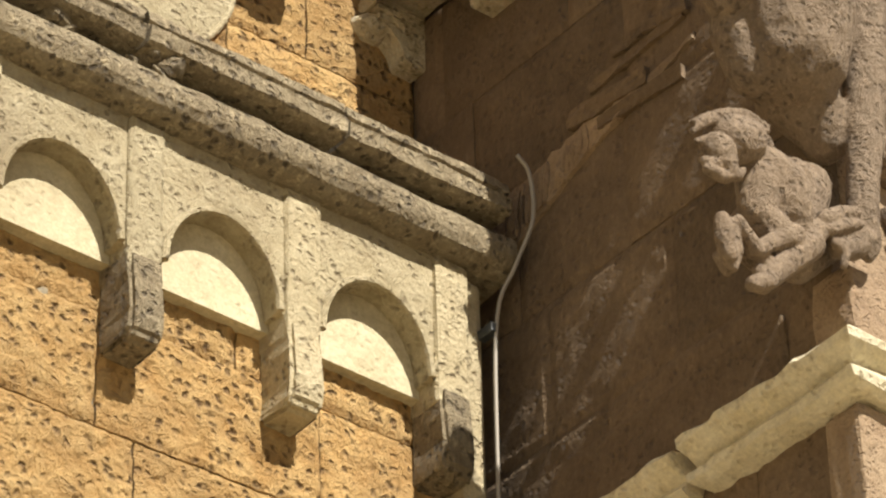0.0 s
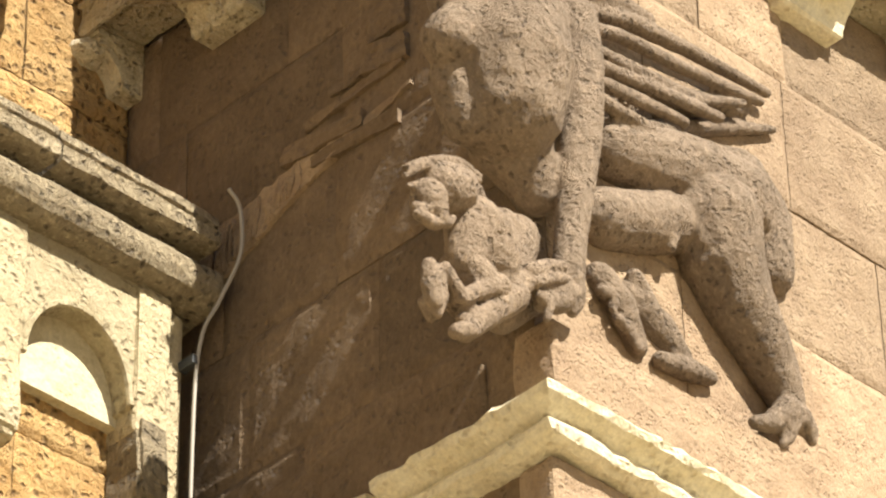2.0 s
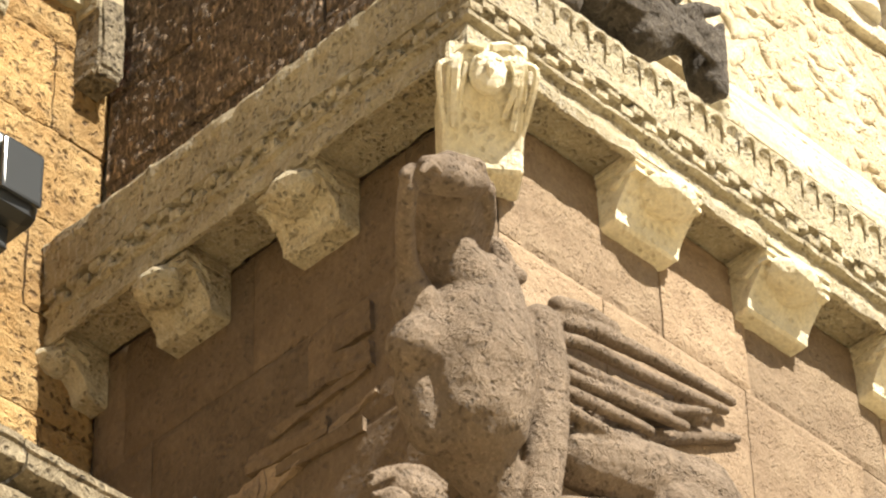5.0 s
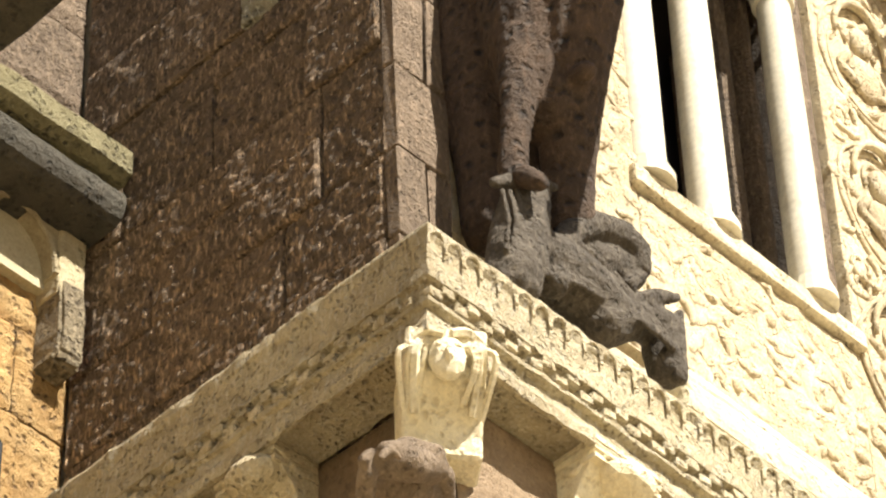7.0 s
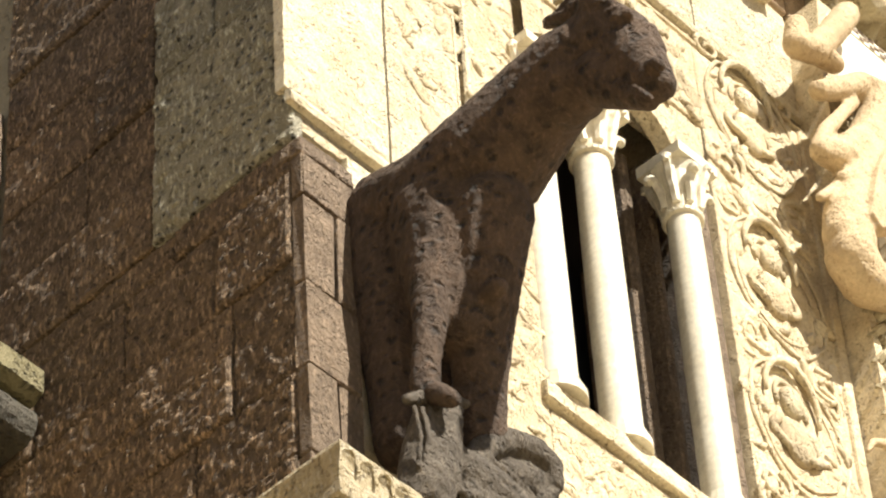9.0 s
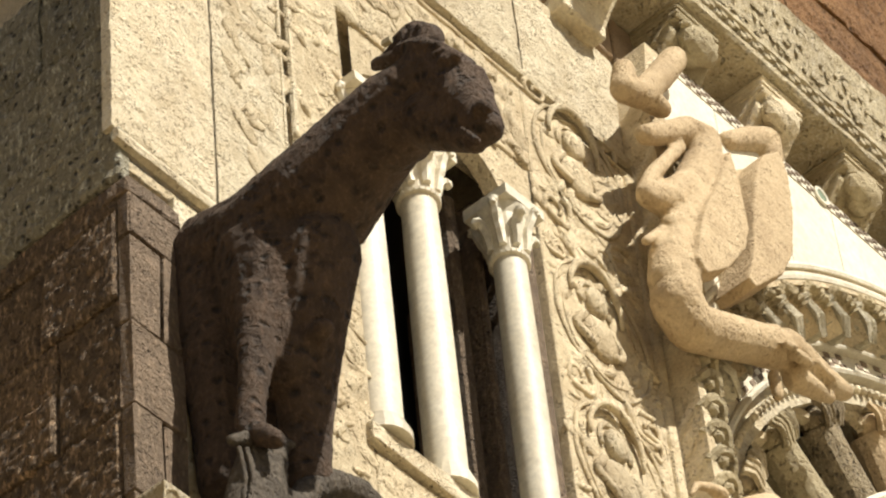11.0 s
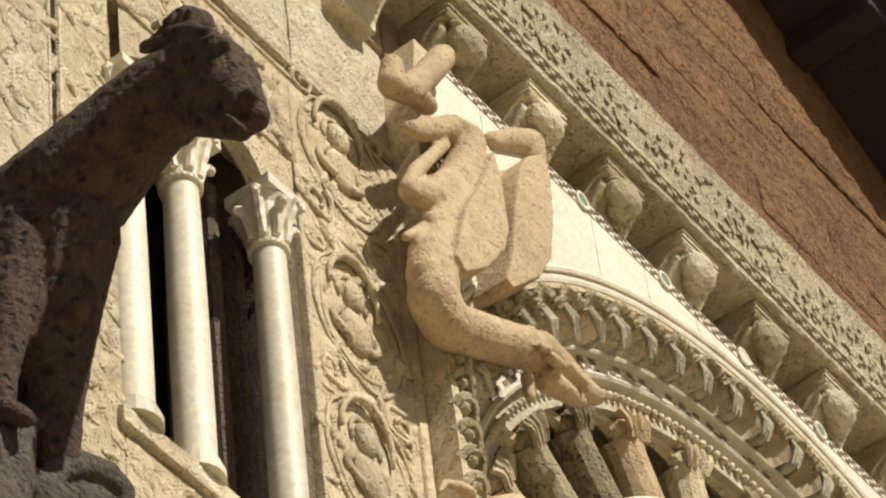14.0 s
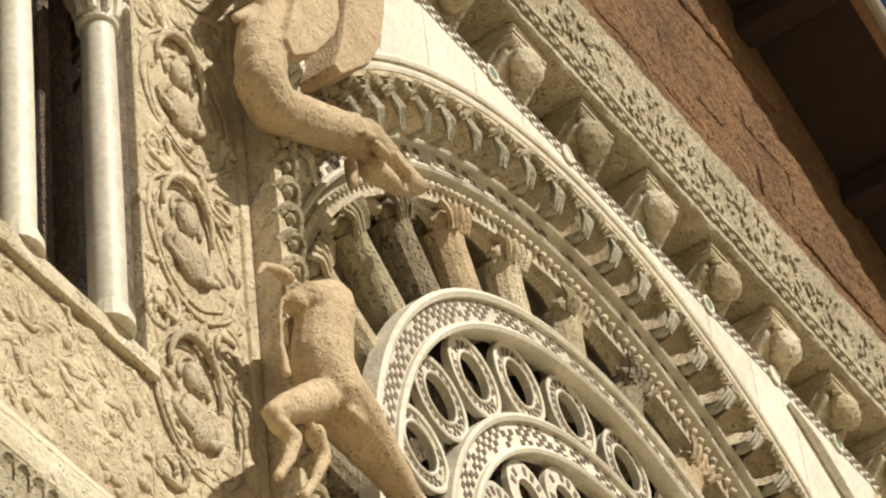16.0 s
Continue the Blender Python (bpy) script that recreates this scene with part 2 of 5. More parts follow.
def statue(name, bm, mat, label, category, voxel=0.014, rough=0.012, size=0.05, smooth=4):
    """One carved figure: its forms fused into one skin, then weathered."""
    ob = mesh_ob(name, bm, mat, None, True)
    r = ob.modifiers.new("fuse", "REMESH")
    r.mode, r.voxel_size, r.use_smooth_shade = "VOXEL", voxel, True
    s = ob.modifiers.new("soften", "SMOOTH")
    s.factor, s.iterations = 0.5, smooth
    if size not in CLOUD:
        CLOUD[size] = bpy.data.textures.new("weathering", "CLOUDS")
        CLOUD[size].noise_scale, CLOUD[size].noise_depth = size, 3
    d = ob.modifiers.new("weather", "DISPLACE")
    d.texture, d.strength, d.mid_level, d.texture_coords = CLOUD[size], rough, 0.5, "GLOBAL"
    return tagged(ob, label, category)


def sweep(profile, path, closed=False):
    """A moulding: a profile of (out, z) carried along a level path of (x, y, ox, oy), ox, oy being outward."""
    bm = bmesh.new()
    rows = [[bm.verts.new((x + ox * o, y + oy * o, z)) for o, z in profile] for x, y, ox, oy in path]
    for a, b in zip(rows, rows[1:]):
        for k in range(len(profile) - 1):
            bm.faces.new((a[k], b[k], b[k + 1], a[k + 1]))
    for r in (rows[0], rows[-1]):
        if len(r) > 2:
            bm.faces.new(r)
    bmesh.ops.recalc_face_normals(bm, faces=bm.faces)
    return bm


def roughen(bm, amount, scale, cuts_len=0.0):
    if cuts_len:
        for _ in range(5):
            long = [e for e in bm.edges if e.calc_length() > cuts_len]
            if not long:
                break
            bmesh.ops.subdivide_edges(bm, edges=long, cuts=1)
    for v in bm.verts:
        v.co += noise.noise_vector(v.co * scale) * amount + noise.noise_vector(v.co * scale * 3.1) * amount * 0.5
    return bm


def disc(bm, c, r, y0, y1, n=24):
    """A round plate in the plane of the facade between y0 and y1."""
    a = [bm.verts.new((c[0] + r * math.cos(2 * math.pi * k / n), y0, c[1] + r * math.sin(2 * math.pi * k / n))) for k in range(n)]
    b = [bm.verts.new((v.co.x, y1, v.co.z)) for v in a]
    bm.faces.new(a)
    bm.faces.new(b[::-1])
    for k in range(n):
        bm.faces.new((a[k], b[k], b[(k + 1) % n], a[(k + 1) % n]))


def annulus(bm, c, r0, r1, y0, y1, n=96, a0=0.0, a1=360.0, bulge=0.0):
    """A flat or bulging ring in the plane of the facade; y0 its front, y1 its back."""
    full = a1 - a0 >= 360
    m = n if full else n + 1
    sect = [(r0, y1), (r0, y0), (0.5 * (r0 + r1), y0 - bulge), (r1, y0), (r1, y1)]
    rings = []
    for k in range(m):
        a = radians(a0 + (a1 - a0) * k / n)
        rings.append([bm.verts.new((c[0] + r * math.cos(a), y, c[1] + r * math.sin(a))) for r, y in sect])
    for k in range(n):
        p, q = rings[k], rings[(k + 1) % m]
        for j in range(len(sect)):
            jj = (j + 1) % len(sect)
            bm.faces.new((p[j], q[j], q[jj], p[jj]))
    if not full:
        bm.faces.new(rings[0])
        bm.faces.new(rings[-1])
    bmesh.ops.recalc_face_normals(bm, faces=bm.faces)


def courses(u0, u1, z0, z1, height, length, jitter=0.12, seed=1):
    """Courses of blocks: (u0, u1, z0, z1) of each, with staggered joints."""
    rng = random.Random(seed)
    out, z, row = [], z0, 0
    n = max(1, round((z1 - z0) / height))
    for row in range(n):
        za, zb = z0 + (z1 - z0) * row / n, z0 + (z1 - z0) * (row + 1) / n
        u = u0 - (0.5 * length * (row % 2)) - rng.uniform(0, 0.3) * length
        while u < u1:
            w = length * rng.uniform(0.7, 1.35)
            a, b = max(u, u0), min(u + w, u1)
            if b - a > 0.04:
                out.append((a, b, za, zb))
            u += w
    return out


def lay(blocks, axis, face, depth, mat, parent, name="stone_block", gap=0.006, proud=0.006, wob=0.003):
    """Lay blocks of a wall. axis 'y': the wall faces -y at y=face; axis 'x': it faces -x at x=face."""
    for a, b, z0, z1 in blocks:
        o = face + RNG.uniform(-proud, proud)
        if axis == "y":
            bm = worn(a + gap, b - gap, o, face + depth, z0 + gap, z1 - gap, 0.004 + gap, wob)
        else:
            bm = worn(o, face + depth, a + gap, b - gap, z0 + gap, z1 - gap, 0.004 + gap, wob)
        part(name, bm, mat, parent)

def rugged(name, blocks, axis, face, mat, parent, step=0.02, amp=0.006, scale=30.0, gap=0.003, proud=0.004, chips=0.5, base=0.0):
    """Lay blocks whose faces are really uneven: tool marks, small holes and worn arrises."""
    for a, b, z0, z1 in blocks:
        o = face + RNG.uniform(-proud, proud)
        na, nz = max(2, round((b - a) / step)), max(2, round((z1 - z0) / step))
        bm = bmesh.new()
        grid = []
        for i in range(na + 1):
            row = []
            for j in range(nz + 1):
                u, z = a + gap + (b - a - 2 * gap) * i / na, z0 + gap + (z1 - z0 - 2 * gap) * j / nz
                p = Vector((u, face * 3.0, z))
                d = noise.noise(p * scale) + 0.6 * noise.noise(p * scale * 2.3) + 0.9 * noise.noise(p * scale * 0.22)
                hole = max(0.0, noise.noise(p * scale * 0.8 + Vector((7, 3, 1))) - 0.25)
                edge = 0.007 if i in (0, na) or j in (0, nz) else 0.0
                w = o + amp * (d + 4 * chips * hole) + edge + base
                row.append(bm.verts.new((u, w, z) if axis == "y" else (w, u, z)))
            grid.append(row)
        for i in range(na):
            for j in range(nz):
                f = (grid[i][j], grid[i + 1][j], grid[i + 1][j + 1], grid[i][j + 1])
                bm.faces.new(f if axis == "y" else f[::-1])
        rim = [r[0] for r in grid] + grid[-1][1:] + [r[-1] for r in grid[-2::-1]] + grid[0][-2:0:-1]
        deep = face + 0.05
        back = [bm.verts.new((v.co.x, deep, v.co.z) if axis == "y" else (deep, v.co.y, v.co.z)) for v in rim]
        for k in range(len(rim)):
            j = (k + 1) % len(rim)
            f = (rim[j], rim[k], back[k], back[j])
            bm.faces.new(f if axis == "y" else f[::-1])
        part(name, bm, mat, parent)


# ---- the large structure ----
def structure(name, bm, mat, label="", category="wall"):
    return tagged(mesh_ob(name, bm, mat), label or name.replace("_", " "), category, kind="structure")


structure("ground", box(-400, 400, -400, 400, -0.3, 0.0), TURF, "dry grass ground before the church", "ground")
wall_front = structure("wall_front", box(0.03, 11.26, -0.14, 0.8, 0, 9.08), MORTAR, "lower church front of pinkish ashlar blocks")
wall_return = structure("wall_return", box(0.03, 0.6, 0.81, 8.0, 0, 15.3), MORTAR, "shaded side wall of the projecting nave front")
bm = box(0.04, 0.82, 0.05, 0.8, 9.1, 15.3)
add_box(bm, 0.82, 1.22, 0.05, 0.8, 9.1, 15.3)
add_box(bm, 1.22, 2.22, 0.05, 0.8, 9.1, 10.84)
add_box(bm, 1.22, 2.22, 0.05, 0.14, 13.05, 15.3)
add_box(bm, 2.22, 2.98, 0.05, 0.8, 9.1, 15.3)
add_box(bm, 2.98, 8.32, 0.05, 0.8, 9.1, 9.4)
add_box(bm, 2.98, 8.32, 0.05, 0.8, 14.2, 15.3)
add_box(bm, 8.32, 11.26, 0.05, 0.8, 9.1, 15.3)
wall_upper = structure("wall_upper", bm, CARVED, "upper church front of carved pale limestone")
wall_aisle = structure("wall_aisle", box(-7, 0.02, 1.46, 2.2, 0, 12.6), MORTAR, "upper aisle wall of yellow tufa")
wall_aisle_lower = structure("wall_aisle_lower", box(-7, -0.14, 1.12, 1.45, 0, 8.0), MORTAR, "lower aisle wall of yellow tufa")
structure("wall_back", box(-7, 11.26, 8.0, 8.5, 0, 12), MORTAR, "plain wall closing the nave")
structure("wall_right", box(10.7, 11.26, 0.81, 8.0, 0, 15.3), MORTAR, "plain right side wall of the nave")

# gable of rust-brown tufa and its eaves
def rake(x):
    return 18.98 - 0.52 * (x - 7.0) if x > 5.63 else 18.98 - 0.52 * (2 * 5.63 - x - 7.0)


bm = bmesh.new()
outline = [(0.0, 15.2), (11.26, 15.2), (11.26, rake(11.26)), (5.63, rake(5.63)), (0.0, rake(0.0))]
front = [bm.verts.new((x, 0.10, z)) for x, z in outline]
rear = [bm.verts.new((x, 0.8, z)) for x, z in outline]
bm.faces.new(front)
bm.faces.new(rear[::-1])
for k in range(5):
    bm.faces.new((front[k], rear[k], rear[(k + 1) % 5], front[(k + 1) % 5]))
bmesh.ops.recalc_face_normals(bm, faces=bm.faces)
wall_gable = structure("wall_gable", bm, RUST, "gable wall of rough rust-brown tufa")

roof = thing("roof", "gabled nave roof with dark timber eaves and tiles", "roof", kind="structure")
for sx in (1, -1):
    x1 = 5.63 + sx * 6.4
    dx, dz = x1 - 5.63, rake(5.63 + 6.4) - rake(5.63)
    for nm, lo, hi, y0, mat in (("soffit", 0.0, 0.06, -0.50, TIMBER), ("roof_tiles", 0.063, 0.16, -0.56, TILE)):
        bm = bmesh.new()
        vs = [bm.verts.new((x, y, z + o)) for x, z in ((5.63, rake(5.63)), (x1, rake(5.63) + dz)) for y in (y0, 8.6) for o in (lo, hi)]
        for f in ((0, 1, 3, 2), (4, 6, 7, 5), (0, 4, 5, 1), (2, 3, 7, 6), (0, 2, 6, 4), (1, 5, 7, 3)):
            bm.faces.new([vs[i] for i in f])
        bmesh.ops.recalc_face_normals(bm, faces=bm.faces)
        part(nm, bm, mat, roof)
    for k in range(6):
        xp = 5.63 + sx * (0.7 + k * 1.05)
        zp = rake(5.63 + (0.7 + k * 1.05))
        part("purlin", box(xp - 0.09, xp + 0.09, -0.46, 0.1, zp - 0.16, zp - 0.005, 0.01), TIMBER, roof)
    bm = bmesh.new()
    tube(bm, [(5.63, -0.60, rake(5.63) + 0.07), (x1, -0.60, rake(5.63) + dz + 0.07)], 0.045, 10)
    part("gutter", bm, CABLE, roof, "grey metal gutter along the eave")

# courses of the gable
GABLE = [q for q in courses(3.3, 10.6, 15.3, 19.0, 0.26, 0.9, seed=5) if q[3] < rake(q[0]) - 0.02 and q[3] < rake(q[1]) - 0.02]
rugged("stone_block", GABLE, "y", 0.085, RUST, wall_gable, 0.022, 0.007, 22, 0.002, 0.012, 1.0)

# ---- aisle side: lower arcade ----
rugged("stone_block", courses(-2.6, -0.14, 6.3, 8.0, 0.34, 0.62, seed=3), "y", 1.10, YELLOW, wall_aisle_lower, 0.017, 0.007, 24, chips=0.9)
rugged("stone_block", courses(-2.6, 0.02, 8.05, 11.05, 0.36, 0.6, seed=4), "y", 1.44, YELLOW, wall_aisle, 0.02, 0.006, 24, chips=0.9)
# yellow tufa above the cornice, laid in darker PIER to paint its shade
rugged("stone_block", courses(-2.6, 0.02, 11.05, 12.6, 0.36, 0.6, seed=6), "y", 1.44, PIER, wall_aisle, 0.02, 0.006, 24, chips=0.9)


def arcade(name, label, xs, face, z_spring, half, rise, z_top, z_drop, back, mat):
    """A blind corbel table: a slab cut by arches, hanging corbels between them, pale lunettes behind."""
    ob = thing(name, label, "arcade", kind="structure")
    for i, xc in enumerate(xs):
        w = (xs[1] - xs[0]) / 2
        n = 14
        bm = bmesh.new()
        arc = [(xc + half * math.cos(math.pi * k / n), z_spring + rise * math.sin(math.pi * k / n)) for k in range(n + 1)]
        low = [(xc + w, z_spring - 0.02), *arc, (xc - w, z_spring - 0.02)]
        top = [(xc + w, z_top), *[(x, z_top) for x, z in arc], (xc - w, z_top)]
        rows = []
        for y in (face, back):
            rows.append(([bm.verts.new((x, y, z)) for x, z in low], [bm.verts.new((x, y, z)) for x, z in top]))
        (fl, ft), (bl, bt) = rows
        for k in range(len(low) - 1):
            bm.faces.new((fl[k], fl[k + 1], ft[k + 1], ft[k]))
            bm.faces.new((fl[k], bl[k], bl[k + 1], fl[k + 1]))
            bm.faces.new((ft[k], ft[k + 1], bt[k + 1], bt[k]))
        bmesh.ops.recalc_face_normals(bm, faces=bm.faces)
        part("arch", bm, mat, ob)
        bm = bmesh.new()
        tube(bm, [(xc + half * 1.02 * math.cos(math.pi * k / n), face - 0.004, z_spring + rise * 1.02 * math.sin(math.pi * k / n)) for k in range(n + 1)], 0.011, 6)
        part("arch_rim", bm, mat, ob)
        bm = bmesh.new()
        n2 = 12
        pts = [(xc + (half + 0.02) * math.cos(math.pi * k / n2), z_spring - 0.03 + (rise + 0.03) * math.sin(math.pi * k / n2)) for k in range(n2 + 1)]
        a = [bm.verts.new((x, back - 0.045, z)) for x, z in pts]
        b = [bm.verts.new((x, back, z)) for x, z in pts]
        bm.faces.new(a)
        for k in range(n2 + 1):
            bm.faces.new((a[k], b[k], b[(k + 1) % (n2 + 1)], a[(k + 1) % (n2 + 1)]))
        bmesh.ops.recalc_face_normals(bm, faces=bm.faces)
        part("lunette", bm, PLASTER, ob, "pale plastered lunette")
        xe = xc + w
        bm = worn(xe - 0.055, xe + 0.055, face - 0.015, back, z_spring - 0.08, z_top - 0.005, 0.012, 0.003)
        part("strip", bm, mat, ob)
        bm = bmesh.new()
        s = 0.053
        prof = [(0.03, 0.05), (-0.06, 0.062), (-0.17, 0.066), (-0.23, 0.058), (-0.25, 0.035)]
        rings = []
        for dz, out in prof:
            rings.append([bm.verts.new((xe + sx * s, y, z_spring - 0.05 + dz * (z_spring - z_drop) / 0.24)) for sx, y in ((-1, back), (-1, face + 0.03 - out), (1, face + 0.03 - out), (1, back))])
        for p, q in zip(rings, rings[1:]):
            for k in range(4):
                bm.faces.new((p[k], p[(k + 1) % 4], q[(k + 1) % 4], q[k]))
        bm.faces.new(rings[0])
        bm.faces.new(rings[-1])
        bmesh.ops.recalc_face_normals(bm, faces=bm.faces)
        bmesh.ops.bevel(bm, geom=list(bm.edges), offset=0.012, segments=2, affect="EDGES")
        part("hanging_corbel", roughen(bm, 0.006, 14), mat if i % 2 else GREYST, ob)
    return ob


arcade("corbel_table", "blind arcade of pale stone on hanging corbels", [-2.48 + 0.497 * k for k in range(5)], 1.0, 7.47, 0.178, 0.22, 7.875, 7.24, 1.11, LIMEW)
part("end_strip", worn(-0.205, -0.125, 1.005, 1.13, 0.0, 7.855, 0.02, 0.004), LIMEW, bpy.data.objects["corbel_table"])

aisle_cornice = thing("aisle_cornice", "weathered grey stone cornice with a roll moulding", "cornice", kind="structure")
path = [(-2.6 + k * 0.065, 1.02, 0, -1) for k in range(40)]
path.append((-0.085, 1.02, 0, -1))
roll = [(-0.1, 7.855)] + [(0.045 + 0.062 * math.sin(a), 7.94 - 0.068 * math.cos(a)) for a in (math.pi * k / 8 for k in range(9))] + [(-0.1, 8.01)]
part("roll_moulding", roughen(sweep(roll, path), 0.007, 9), GREYST, aisle_cornice)
neck = [(-0.1, 8.005), (0.02, 8.005), (0.015, 8.044), (-0.1, 8.044)]
part("hollow_moulding", roughen(sweep(neck, path), 0.004, 9), GREYST, aisle_cornice)
for k in range(4):
    x0, x1 = -2.6 + 0.65 * k, (-2.6 + 0.65 * (k + 1) - 0.012) if k < 3 else -0.09
    line = [(x0 + (x1 - x0) * j / 24, 1.02 + 0.006 * (k % 2), 0, -1) for j in range(25)]
    part("cover_slab", roughen(sweep([(-0.4, 8.045), (0.105, 8.045), (0.122, 8.055), (0.126, 8.10), (0.110, 8.106), (0.107, 8.118), (0.116, 8.126), (0.112, 8.155), (0.08, 8.165), (-0.4, 8.2)], line), 0.005, 14), GREYST, aisle_cornice)
bm = bmesh.new()
for k in range(24):
    ball(bm, (-1.36 + RNG.uniform(-0.2, 0.2), RNG.uniform(0.93, 1.1), 8.075 + RNG.uniform(-0.08, 0.1)), RNG.uniform(0.03, 0.07), 1)
part("mortar_patch", roughen(bm, 0.02, 20), GREYST, aisle_cornice, "crumbled mortar repair on the cornice")

dish = thing("wall_dish", "round pale dish set in the tufa wall", "dish")
bm = bmesh.new()
annulus(bm, (-1.02, 8.93), 0.36, 0.38, 1.424, 1.45, 48, bulge=0.004)
part("rim", bm, LIMEW, dish, smooth=True)
bm = bmesh.new()
disc(bm, (-1.02, 8.93), 0.362, 1.428, 1.45, 48)
part("bowl", bm, LIMEW, dish)
tagged(mesh_ob("brick", roughen(worn(-0.721, -0.472, 1.35, 1.438, 8.522, 8.595, 0.008, 0.003, 1), 0.004, 20), BRICKM), "old red brick set in the yellow tufa wall", "brick")
part("mortar_bed", roughen(worn(-0.761, -0.422, 1.39, 1.436, 8.462, 8.519, 0.012, 0.005, 2), 0.01, 12), MORTAR, wall_aisle)

cable = thing("cable", "thin grey cable running down beside the nave wall", "cable")
bm = bmesh.new()
tube(bm, curve_pts([(-0.12, 0.84, 8.20), (-0.08, 0.838, 8.15), (-0.075, 0.838, 8.0), (-0.10, 0.89, 7.86), (-0.125, 0.94, 7.72), (-0.135, 0.95, 7.3), (-0.135, 0.95, 6.0), (-0.135, 0.95, 3.0)]), 0.006, 8)
part("wire", bm, CABLE, cable, smooth=True)
for z in (7.66, 6.4):
    part("clip", worn(-0.148, -0.122, 0.94, 1.0, z, z + 0.03, 0.004, 0.001), LAMPM, cable)

# ---- aisle side: upper arcade, cornice, lamp ----
arcade("corbel_table", "upper blind arcade of pale stone on hanging corbels", [-2.15 + 0.46 * k for k in range(5)], 1.345, 10.50, 0.165, 0.21, 10.80, 10.2, 1.445, LIMEW)
upper_cornice = thing("aisle_cornice", "upper grey stone cornice of the aisle with a shade-toned roll", "cornice", kind="structure")
path = [(-2.6 + k * 0.065, 1.27, 0, -1) for k in range(40)] + [(-0.012, 1.27, 0, -1)]
roll = [(-0.15, 10.70)] + [(0.03 + 0.075 * math.sin(a), 10.785 - 0.085 * math.cos(a)) for a in (math.pi * k / 8 for k in range(9))] + [(-0.15, 10.872)]
part("roll_moulding", roughen(sweep(roll, path), 0.006, 9), SHADEROLL, upper_cornice)
part("cover_slab", roughen(sweep([(-0.15, 10.874), (0.09, 10.874), (0.13, 10.90), (0.13, 11.0), (0.10, 11.03), (-0.15, 11.05)], path), 0.005, 9), OLIVESHADE, upper_cornice)
# slab in the same shade tone, drawn forward to shadow the wall
part("eave_slab", roughen(worn(-2.6, -0.607, 0.80, 1.5, 10.997, 11.127, 0.012, 0.005, 3), 0.008, 7), SHADEROLL, upper_cornice)

lamp = thing("floodlight", "dark floodlight fixed at the aisle wall", "lamp")
bm = worn(-0.66, -0.47, 1.12, 1.42, 9.16, 9.44, 0.05, 0.004)
part("housing", bm, LAMPM, lamp)
part("lens", worn(-0.64, -0.49, 1.105, 1.118, 9.2, 9.4, 0.01, 0.001), LAMPGL, lamp)
part("bracket", worn(-0.60, -0.53, 1.2, 1.44, 9.08, 9.158, 0.01, 0.002), LAMPM, lamp)
tagged(mesh_ob("marker", worn(-0.03, -0.006, 1.40, 1.43, 10.18, 10.30, 0.004, 0.001), REDM), "small red plastic marker in the wall corner", "marker")

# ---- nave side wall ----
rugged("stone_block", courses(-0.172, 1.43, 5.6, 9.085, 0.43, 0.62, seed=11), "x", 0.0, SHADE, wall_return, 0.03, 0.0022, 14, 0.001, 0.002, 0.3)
TUFA_BLOCKS = [(0.022, 0.75, 9.38, 9.80), (0.75, 1.43, 9.38, 9.80), (0.022, 0.449, 9.80, 10.16), (0.449, 1.02, 9.80, 10.16), (1.02, 1.43, 9.80, 10.16), (0.022, 0.289, 10.16, 10.66), (0.289, 0.65, 10.16, 10.43), (0.289, 0.80, 10.43, 10.66), (0.65, 1.05, 10.16, 10.43), (0.80, 1.43, 10.43, 10.66), (1.05, 1.43, 10.16, 10.43), (0.022, 0.36, 10.66, 11.07), (0.36, 0.785, 10.66, 11.07), (0.785, 1.2, 10.66, 11.07), (1.2, 1.43, 10.66, 11.07), (0.022, 0.55, 11.07, 11.215), (0.55, 1.43, 11.07, 11.215)]
rugged("stone_block", TUFA_BLOCKS, "x", 0.0, TUFA, wall_return, 0.0125, 0.006, 30, 0.004, 0.009, 0.8)
rugged("stone_block", courses(0.655, 1.43, 11.22, 15.0, 0.36, 0.5, seed=10), "x", 0.004, TUFA, wall_return, 0.016, 0.0045, 34, 0.004, 0.010, 0.8)
rugged("grey_block", [(0.0, 0.65, 11.22, 12.05), (0.0, 0.36, 12.055, 12.75), (0.365, 0.65, 12.055, 12.5), (0.0, 0.65, 12.755, 13.4)], "x", -0.006, GREYBL, wall_return, 0.0125, 0.008, 26, 0.003, 0.003, 1.0)
# old arch scar: tooled springer stones narrowing up a rising curve
SCAR = [(1.10, 8.085, 0.105), (0.97, 8.125, 0.092), (0.84, 8.16, 0.075), (0.67, 8.21, 0.050), (0.56, 8.222, 0.030), (0.45, 8.236, 0.020), (0.24, 8.285, 0.010)]
for k, ((ya, za, ha), (yb, zb, hb)) in enumerate(zip(SCAR, SCAR[1:])):
    bm = worn(-0.014 + 0.004 * (k % 2), 0.03, 0.0, 1.0, -1.0, 1.0, 0.0, 0.0, 5)
    for v in bm.verts:
        t = v.co.y
        v.co.y, v.co.z = ya + (yb - ya) * t, za + (zb - za) * t + v.co.z * (ha + (hb - ha) * t)
    for j in range(14 if k < 3 else 0):  # tooling strokes
        q = RNG.uniform(0.05, 0.95)
        y, z, h = ya + (yb - ya) * q, za + (zb - za) * q, 0.8 * (ha + (hb - ha) * q)
        tube(bm, [(-0.012, y, z - h), (-0.020, y - 0.012, z + RNG.uniform(-0.3, 0.3) * h), (-0.012, y - 0.02, z + h)], 0.006, 5)
    part("arch_stone", roughen(bm, 0.008, 30), PINK, wall_return)

